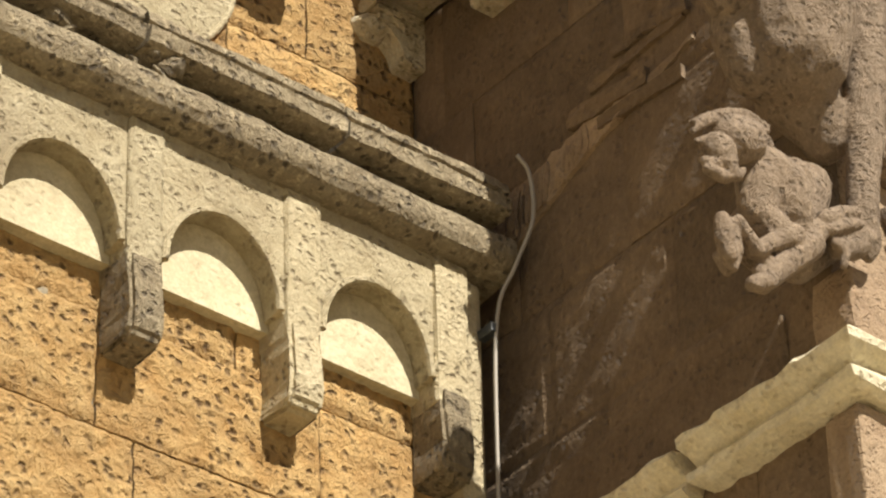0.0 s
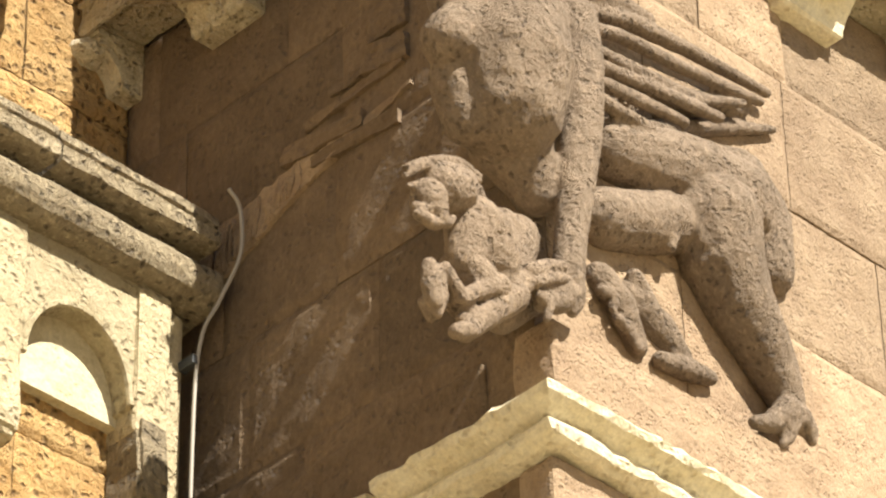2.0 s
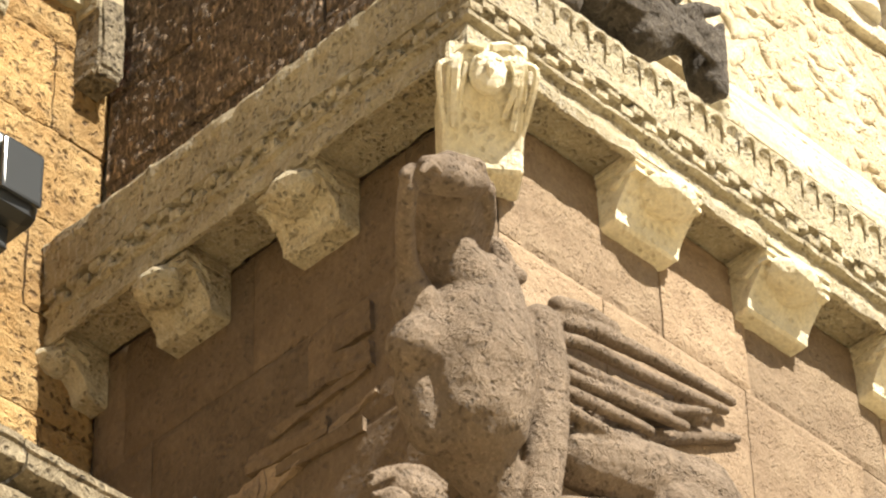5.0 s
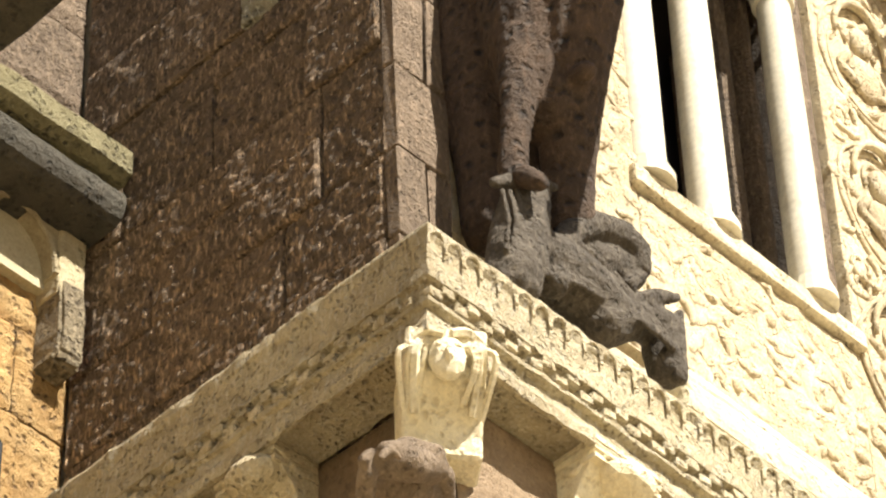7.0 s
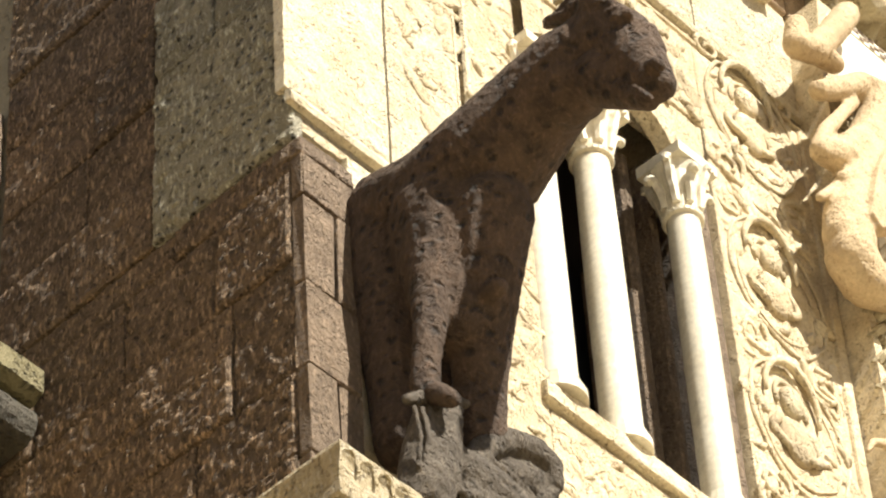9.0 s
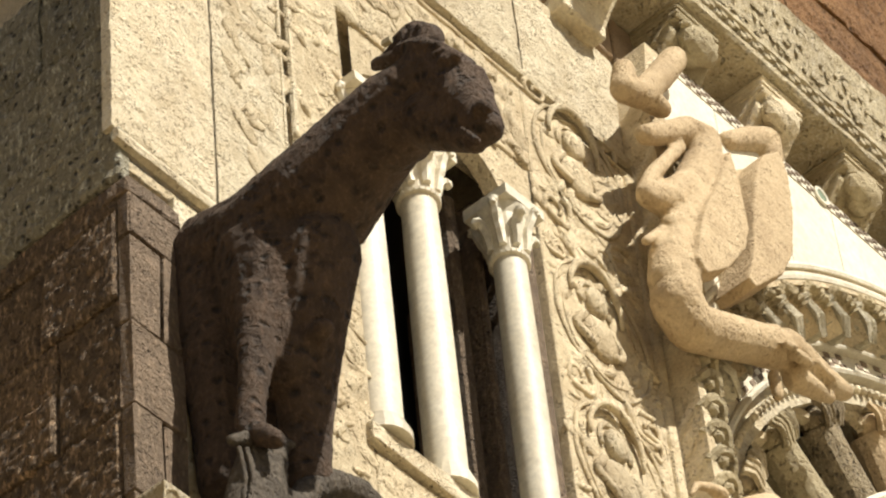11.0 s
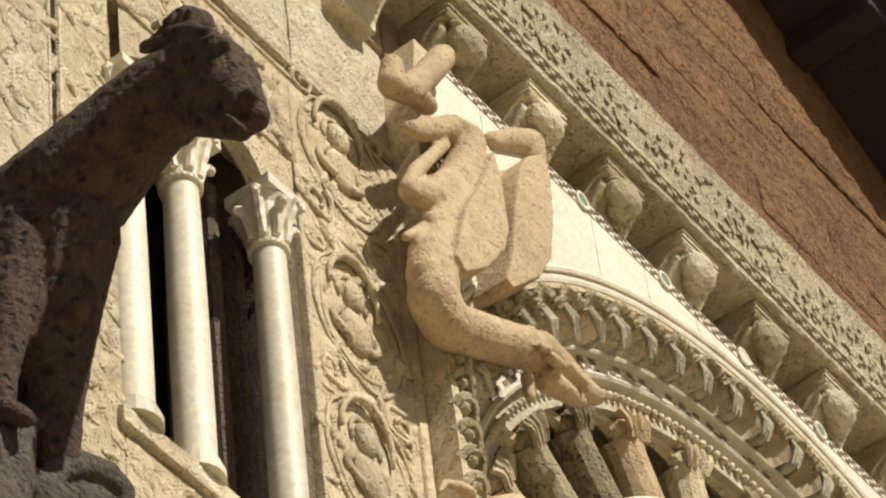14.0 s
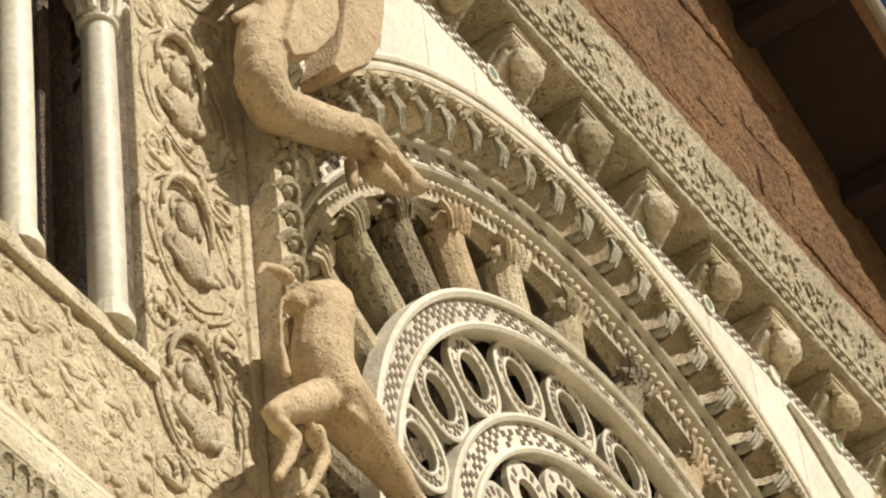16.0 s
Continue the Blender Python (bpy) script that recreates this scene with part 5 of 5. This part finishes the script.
statue("ox_statue", ox_bm, OXST, "black stone ox standing out from the wall on a leaf bracket", "statue", 0.009, 0.008, 0.03, 3)
tagged(mesh_ob("ear_tag", worn(0.215, 0.232, -0.955, -0.92, 11.235, 11.26, 0.005, 0.001), PLASTER), "small white patch on the ox", "patch")

brk = form(leaf_bracket_form)
for k in range(7):  # fluted ribs of the stem, the curling leaf and the end leaf
    t = k / 6
    for (a, b, c, d) in (((0.107, -0.345, 9.796), (0.312, -0.345, 9.936), (0.110, -0.345, 9.548), (0.273, -0.345, 9.570)), ((0.273, -0.345, 9.570), (0.373, -0.345, 9.802), (0.562, -0.345, 9.642), (0.646, -0.345, 9.757)), ((0.562, -0.345, 9.642), (0.646, -0.345, 9.757), (0.840, -0.345, 9.632), (0.840, -0.345, 9.632))):
        p, q = Vector(a).lerp(Vector(b), t), Vector(c).lerp(Vector(d), t)
        tube(brk, curve_pts([p, p.lerp(q, 0.5) + Vector((RNG.uniform(-0.01, 0.01), -0.012, 0)), q], 3), 0.010, 5)
statue("leaf_bracket", brk, LEAFST, "dark grey carved leaf bracket resting on the cornice", "bracket", 0.007, 0.009, 0.03, 2)

drg = form(dragon_form, dragon_wings_form)
bm = drg


def wing(bm, outline, y0, y1):
    """A thick folded wing, standing out from the back between two depths."""
    bm_f = [bm.verts.new((x, y0, z)) for x, z in outline]
    bm_b = [bm.verts.new((x, y1, z)) for x, z in outline]
    n = len(outline)
    faces = [bm.faces.new(bm_f), bm.faces.new(bm_b[::-1])]
    for k in range(n):
        faces.append(bm.faces.new((bm_f[k], bm_b[k], bm_b[(k + 1) % n], bm_f[(k + 1) % n])))
    bmesh.ops.recalc_face_normals(bm, faces=faces)
    bmesh.ops.triangulate(bm, faces=faces[:2])


wing(bm, [(3.142, 13.725), (3.162, 13.518), (3.161, 13.234), (3.113, 13.092), (2.958, 12.854), (2.793, 12.693), (2.745, 12.755), (2.806, 12.958), (2.876, 13.156), (3.054, 13.493)], -0.36, -0.26)
wing(bm, [(3.373, 13.833), (3.452, 13.986), (3.584, 14.122), (3.616, 13.983), (3.587, 13.712), (3.517, 13.412), (3.411, 13.206), (3.177, 12.941), (3.139, 12.969), (3.216, 13.187), (3.289, 13.532)], -0.33, -0.12)
for line in ([(3.127, -0.345, 13.675), (3.035, -0.345, 13.354), (2.939, -0.345, 12.887)], [(3.101, -0.345, 13.620), (2.962, -0.345, 13.212), (2.858, -0.345, 12.788)], [(3.044, -0.345, 13.473), (2.899, -0.345, 13.126), (2.799, -0.345, 12.724)], [(3.141, -0.345, 13.591), (3.091, -0.345, 13.325), (3.029, -0.345, 12.979)]):  # long feathers of the front wing
    tube(bm, curve_pts(line, 4), 0.012, 5)
statue("dragon", bm, DRAGST, "winged stone dragon climbing down the rose window frame", "statue", 0.010, 0.007, 0.04, 2)
statue("hound", form(hound_form), DRAGST, "stone hound clinging beside the rose window", "statue", 0.010, 0.007, 0.04, 3)

statue("winged_beast", form(winged_beast_form, beast_wing_form), GRIFST, "winged lion-like stone beast standing over an ape", "statue", 0.0065, 0.005, 0.03, 8)

ape = form(ape_form)
cap_line = curve_pts([(-0.599, -0.320, 7.340), (-0.540, -0.320, 7.396), (-0.473, -0.320, 7.442), (-0.406, -0.320, 7.464), (-0.349, -0.320, 7.450)], 5)
for p in cap_line[1:]:  # ribs of the cap
    tube(ape, [p + Vector((0, -0.012, -0.014)), p + Vector((0, -0.016, 0.004)), p + Vector((0, 0.012, 0.016))], 0.0062, 6)
tube(ape, [p + Vector((0, -0.006, -0.016)) for p in cap_line], 0.009, 6)
statue("ape", ape, GRIFST, "crouching stone ape with a ribbed cap", "statue", 0.004, 0.004, 0.02, 2)

# ---- the rose window ----
RC = (5.65, 11.29)
bm = bmesh.new()
FACE = -0.15
n = 72
# square block pierced by the round window
corners = []
for k in range(n):
    a = 2 * math.pi * k / n
    c, s = math.cos(a), math.sin(a)
    q = min((2.73 / abs(c)) if abs(c) > 1e-6 else 99, (3.18 / abs(s)) if abs(s) > 1e-6 else 99)
    corners.append((RC[0] + q * c, RC[1] + q * s))
inner = []
for k in range(n):
    a, (x, z) = 2 * math.pi * k / n, corners[k]
    q = min(2.96, math.hypot(x - RC[0], z - RC[1]) - 0.05)
    inner.append((RC[0] + q * math.cos(a), RC[1] + q * math.sin(a)))
o0 = [bm.verts.new((x, FACE, z)) for x, z in corners]
i0 = [bm.verts.new((x, FACE, z)) for x, z in inner]
o1 = [bm.verts.new((x, 0.06, z)) for x, z in corners]
i1 = [bm.verts.new((x, 0.06, z)) for x, z in inner]
for k in range(n):
    j = (k + 1) % n
    bm.faces.new((o0[k], o0[j], i0[j], i0[k]))
    bm.faces.new((o0[k], o1[k], o1[j], o0[j]))
    bm.faces.new((i0[k], i0[j], i1[j], i1[k]))
bmesh.ops.recalc_face_normals(bm, faces=bm.faces)
rose_frame = structure("rose_frame", bm, CARVED, "projecting square marble frame of the rose window", "window frame")
rose = thing("rose_window", "marble rose window with mosaic rings and spokes", "rose window", kind="structure")


def at(r, deg, y):
    return (RC[0] + r * math.cos(radians(deg)), y, RC[1] + r * math.sin(radians(deg)))


def ring_part(name, r0, r1, y0, y1, mat, bulge=0.0, label=""):
    bm = bmesh.new()
    if r1 > 2.7:  # cut off by the frame's upright edges
        edge = math.degrees(math.acos(2.70 / r1))
        annulus(bm, RC, r0, r1, y0, y1, 120, edge, 180 - edge, bulge=bulge)
    else:
        annulus(bm, RC, r0, r1, y0, y1, 120, bulge=bulge)
    return part(name, bm, mat, rose, label)


def mosaic(r0, r1, rows, count, y, parent, centre=RC, mat=TESSERA, name="tesserae"):
    """Small dark tiles in a chequered ring, a hair proud of the marble."""
    bm = bmesh.new()
    for i in range(rows):
        ra, rb = r0 + (r1 - r0) * i / rows, r0 + (r1 - r0) * (i + 1) / rows
        for k in range(count):
            if (k + i) % 2 or RNG.random() < 0.2:
                continue
            a0, a1 = 2 * math.pi * (k + 0.06) / count, 2 * math.pi * (k + 0.94) / count
            vs = [bm.verts.new((centre[0] + r * math.cos(a), y - d, centre[1] + r * math.sin(a))) for d in (0.004, -0.002) for r, a in ((ra, a0), (rb, a0), (rb, a1), (ra, a1))]
            bm.faces.new(vs[:4])
            for j in range(4):
                bm.faces.new((vs[j], vs[(j + 1) % 4], vs[4 + (j + 1) % 4], vs[4 + j]))
    bmesh.ops.recalc_face_normals(bm, faces=bm.faces)
    return tagged(part(name, bm, mat, parent, "dark chequered mosaic tiles"), kind="stuff")


# thin mouldings round the outside and the ring of little niches
ring_part("outer_moulding", 3.035, 3.065, FACE - 0.012, 0.05, RINGST, 0.006)
ring_part("outer_moulding", 2.985, 3.02, FACE - 0.004, 0.05, RINGST, 0.004)
ring_part("niche_band", 2.72, 2.985, 0.02, 0.05, CARVED, 0.0)
for k in range(72):
    d = 5.0 * k + 0.8
    if not 28 < d < 152:
        continue
    m = Matrix.Translation(at(2.865, d, -0.145)) @ Matrix.Rotation(-(radians(d) - math.pi / 2), 4, "Y")
    # a hollow shell under a scalloped rim
    bm = bmesh.new()
    rows = []
    for j in range(6):
        v = math.pi / 2 * j / 5
        arc = [(0.095 * math.cos(v) * math.cos(math.pi * i / 14), 0.16 * math.sin(v), 0.085 * math.cos(v) * math.sin(math.pi * i / 14)) for i in range(15)]
        rows.append([bm.verts.new(p) for p in [(0.085 * math.cos(v), arc[0][1], -0.13), *arc, (-0.085 * math.cos(v), arc[0][1], -0.13)]])
    for p, q in zip(rows, rows[1:]):
        for i in range(len(p) - 1):
            bm.faces.new((p[i], p[i + 1], q[i + 1], q[i]))
    for v in bm.verts:
        v.co += noise.noise_vector((m @ v.co) * 25) * 0.006
        v.co = m @ v.co
    niche = part("niche", bm, CARVED, rose, "hollow shell niche")
    bm = bmesh.new()
    rim = [(0.104 * math.cos(a), 0.012, 0.094 * math.sin(a)) for a in (math.pi * i / 18 for i in range(19))]
    tube(bm, rim, [0.026 + 0.006 * math.cos(math.pi * i) for i in range(19)], 7)
    add_box(bm, -0.122, 0.122, 0.02, 0.13, 0.095, 0.125)
    for v in bm.verts:
        v.co += noise.noise_vector((m @ v.co) * 28) * 0.010
        v.co = m @ v.co
    part("rim", bm, LIMEW, niche, "scalloped rim")
    # twisted leaf standing between two niches
    bm = bmesh.new()
    dd = d + 2.5
    m2 = Matrix.Translation(at(2.80, dd, -0.12)) @ Matrix.Rotation(-(radians(dd) - math.pi / 2), 4, "Y")
    ball(bm, (0, 0.02, 0.0), (0.036, 0.07, 0.09), 2)
    for j in (-1, 0, 1):
        tube(bm, [(0.024 * j - 0.008, -0.02, -0.085), (0.024 * j, -0.048, 0.0), (0.024 * j + 0.008, -0.03, 0.08)], (0.006, 0.013, 0.009), 5)
    tube(bm, [(-0.04, -0.01, 0.09), (0.0, -0.04, 0.10), (0.04, -0.01, 0.09)], 0.016, 6)
    for v in bm.verts:
        v.co = m2 @ v.co
    part("niche_leaf", roughen(bm, 0.008, 25), GREYLEAF, rose)
ring_part("marble_ring", 2.728, 2.75, -0.05, 0.05, RINGST, 0.006)
ring_part("mosaic_bed", 2.645, 2.728, -0.01, 0.08, RINGST)
mosaic(2.650, 2.724, 3, 300, -0.01, rose)
ring_part("marble_ring", 2.615, 2.645, -0.03, 0.1, RINGST, 0.008)
ring_part("bead_bed", 2.50, 2.615, 0.02, 0.12, PALE)
for k in range(150):
    d = k * 1.3 + 22
    bm = bmesh.new()
    c, q = Vector(at(2.575, d, 0.005)), Vector(at(2.545, d, 0.0))
    tube(bm, [c, c.lerp(q, 0.6), q], (0.021, 0.019, 0.006), 6)
    part("bead", bm, PALE, rose, smooth=True)
# added black sheet standing in for the dark inside of the rose
structure("rose_dark", box(2.99, 8.3, 0.60, 0.66, 9.4, 14.2), UNLIT, "black sheet for the unlit interior behind the rose window", "glass")
# spokes: little columns with capitals, and lobed arches between
for k in range(29):
    d = 190.4 - 12.4 * k
    if not -10 < d < 200:
        continue
    bm = bmesh.new()
    a, b = Vector(at(1.94, d, 0.13)), Vector(at(2.40, d, 0.11))
    tube(bm, [a, a.lerp(b, 0.08), a.lerp(b, 0.2), a.lerp(b, 0.85), b], (0.125, 0.118, 0.108, 0.100, 0.105), 14)
    ball(bm, at(2.44, d, 0.08), (0.105, 0.08, 0.07), 2, Matrix.Rotation(-radians(d - 90), 4, "Y"))
    for j in range(5):
        tube(bm, curve_pts([at(2.38, d - 1.6 + 0.8 * j, 0.02), at(2.45, d - 2.2 + 1.1 * j, -0.01), at(2.50, d - 2.8 + 1.4 * j, 0.0)], 3), 0.016, 5)
    sp = part("spoke", roughen(bm, 0.008, 14), (LIMEW, GREYST, DRAGST, CARVED)[k % 4], rose, "small column radiating from the hub")
    bm = bmesh.new()
    tube(bm, [at(2.43 + 0.085 * math.sin(q), d - 6.2 + 4.6 * -math.cos(q), 0.09) for q in (math.pi * j / 10 for j in range(11))], 0.035, 6)
    part("lobe", roughen(bm, 0.006, 18), CARVED, rose)
# inner mosaic ring
ring_part("inner_ring", 1.86, 2.03, -0.03, 0.04, RINGST)
ring_part("marble_ring", 1.995, 2.035, -0.05, 0.04, RINGST, 0.01)
ring_part("marble_ring", 1.85, 1.885, -0.05, 0.04, RINGST, 0.01)
mosaic(1.893, 1.987, 4, 300, -0.03, rose)
# oculi
for k in range(23):
    d = 192.95 - 15.65 * k
    if not 0 < d < 200:
        continue
    c3 = at(1.665, d, 0)
    c = (c3[0], c3[2])
    bm = bmesh.new()
    annulus(bm, c, 0.112, 0.19, 0.02, 0.05, 36)
    oc = part("oculus", bm, RINGST, rose, "pierced marble circle with mosaic rim")
    bm = bmesh.new()
    annulus(bm, c, 0.172, 0.196, 0.010, 0.02, 36, bulge=0.004)
    annulus(bm, c, 0.108, 0.122, 0.010, 0.02, 36, bulge=0.004)
    part("rim", bm, RINGST, oc)
    mosaic(0.126, 0.168, 2, 44, 0.02, oc, c)
# unpierced dark plate: its colour stands for the shaded infill and holes
bm = bmesh.new()
annulus(bm, RC, 1.45, 1.87, 0.30, 0.34, 96)
part("tracery_plate", bm, TUFA, rose, "dark plate giving the shaded depth behind the circles")
ring_part("inner_ring", 1.31, 1.48, 0.0, 0.06, RINGST)
ring_part("marble_ring", 1.45, 1.485, -0.02, 0.06, RINGST, 0.008)
ring_part("marble_ring", 1.305, 1.335, -0.02, 0.06, RINGST, 0.008)
mosaic(1.343, 1.442, 4, 210, 0.0, rose)
for k in range(16):
    d = 187 - 19.0 * k
    if not 0 < d < 200:
        continue
    c3 = at(1.12, d, 0)
    c = (c3[0], c3[2])
    bm = bmesh.new()
    annulus(bm, c, 0.09, 0.175, 0.02, 0.05, 30)
    oc = part("oculus", bm, RINGST, rose, "pierced marble circle with mosaic rim")
    mosaic(0.112, 0.15, 1, 30, 0.02, oc, c)
# second dark plate, again shade by colour behind the inner circles
bm = bmesh.new()
annulus(bm, RC, 0.5, 1.31, 0.30, 0.34, 96)
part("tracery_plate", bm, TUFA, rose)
ring_part("hub", 0.30, 0.62, 0.0, 0.2, RINGST)

# spandrel panels, inlaid band and discs
for k in range(13):
    x0, x1 = 3.02 + 0.4 * k, 3.02 + 0.4 * (k + 1) - 0.004
    bm = bmesh.new()
    xs = [x0 + (x1 - x0) * j / 5 for j in range(6)]
    lo = [min(14.36, RC[1] + math.sqrt(max(0.0, 3.07 ** 2 - (x - RC[0]) ** 2))) for x in xs]
    f0 = [bm.verts.new((x, FACE - 0.006, z)) for x, z in zip(xs, lo)]
    f1 = [bm.verts.new((x, FACE - 0.006, 14.398)) for x in xs]
    b0 = [bm.verts.new((x, FACE + 0.004, z)) for x, z in zip(xs, lo)]
    for j in range(5):
        bm.faces.new((f0[j], f0[j + 1], f1[j + 1], f1[j]))
        bm.faces.new((f0[j], b0[j], b0[j + 1], f0[j + 1]))
    bmesh.ops.recalc_face_normals(bm, faces=bm.faces)
    part("marble_slab", bm, PANEL, rose_frame)
bm = bmesh.new()
for k in range(150):
    for j in range(3):
        if (k + j) % 2:
            x, z = 3.2 + 0.034 * k, 14.408 + 0.022 * j
            add_box(bm, x, x + 0.03, FACE - 0.014, FACE, z, z + 0.019)
tagged(part("tesserae", bm, TESSERA, rose_frame, "dark chequered inlay band"), kind="stuff")
part("inlay_bed", box(3.15, 8.3, FACE - 0.010, FACE + 0.01, 14.402, 14.476, 0.002), PANEL, rose_frame)
for k in range(7):
    x = 4.15 + 0.62 * k
    bm = bmesh.new()
    disc(bm, (x, 14.44), 0.034, FACE - 0.019, FACE - 0.012, 20)
    dsk = part("inlay_disc", bm, GREEN if k % 3 != 2 else PANEL, rose_frame)
    bm = bmesh.new()
    annulus(bm, (x, 14.44), 0.034, 0.048, FACE - 0.022, FACE - 0.012, 24)
    part("rim", bm, PANEL, dsk)
# carved strip at the frame's left edge
for k in range(26):
    z = 10.4 + 0.14 * k
    if z > 13.7:
        break
    bm = bmesh.new()
    tube(bm, curve_pts([(2.93, FACE + 0.02, z), (2.96, FACE - 0.02, z + 0.05), (3.02, FACE - 0.02, z + 0.06), (3.06, FACE + 0.01, z + 0.01)], 3), 0.022, 6)
    ball(bm, (2.98, FACE - 0.005, z + 0.01), 0.03, 1)
    part("leaf_curl", roughen(bm, 0.005, 20), LIMEW, rose_frame)
# reclining sculpted figure-like form at the right corner becomes a plain carved mass of folds
bm = bmesh.new()
for k in range(9):
    tube(bm, curve_pts([(7.35 + 0.05 * k, FACE - 0.02, 14.33 - 0.03 * k), (7.6 + 0.05 * k, FACE - 0.04, 14.20 - 0.03 * k), (7.9 + 0.04 * k, FACE - 0.03, 14.0 - 0.03 * k)], 4), 0.018, 6)
part("drapery_relief", bm, PANEL, rose_frame, "fine carved folds in low relief", True)

# ---- the upper cornice ----
top_cornice = thing("top_cornice", "carved limestone cornice on mask corbels", "cornice", kind="structure")
prof = [(-0.05, 14.80), (0.285, 14.80), (0.30, 14.815), (0.30, 14.85), (0.27, 14.86), (0.275, 14.93), (0.31, 14.945), (0.30, 15.0), (0.33, 15.14), (0.36, 15.26), (0.37, 15.30), (-0.05, 15.33)]
path = [(1.0 + 0.04 * k, 0.0, 0, -1) for k in range(230)]
part("slab", roughen(sweep(prof, path), 0.008, 12), BEAMST, top_cornice)
bm = bmesh.new()
for k in range(150):
    x = 2.3 + 0.042 * k
    z = 14.872 if k % 2 else 14.902
    add_box(bm, x, x + 0.038, -0.306, -0.26, z, z + 0.028)
for k in range(420):
    x, z = 2.3 + 6.3 * RNG.random(), RNG.uniform(15.0, 15.23)
    ball(bm, (x, -0.304 - 0.22 * (z - 14.99), z), (RNG.uniform(0.015, 0.04), 0.006, RNG.uniform(0.010, 0.022)), 1, Matrix.Rotation(RNG.uniform(0, 3), 4, "Y"))
tagged(part("leaf_carving", bm, BEAMST, top_cornice, "worn leaf carving on the cornice face"), kind="stuff")
for k in range(16):
    corbel_stone("mask_corbel", Matrix.Translation((2.10 + 0.578 * k, 0.05, 14.795)), 0.27, 0.30, 0.40, PALE if k % 2 else LIMEW, top_cornice, 60 + k)
lay([(2.4 + 0.578 * k, 2.4 + 0.578 * (k + 1), 14.48, 14.79) for k in range(14)], "y", 0.0, 0.05, PINK, wall_upper, "stone_block", proud=0.003)
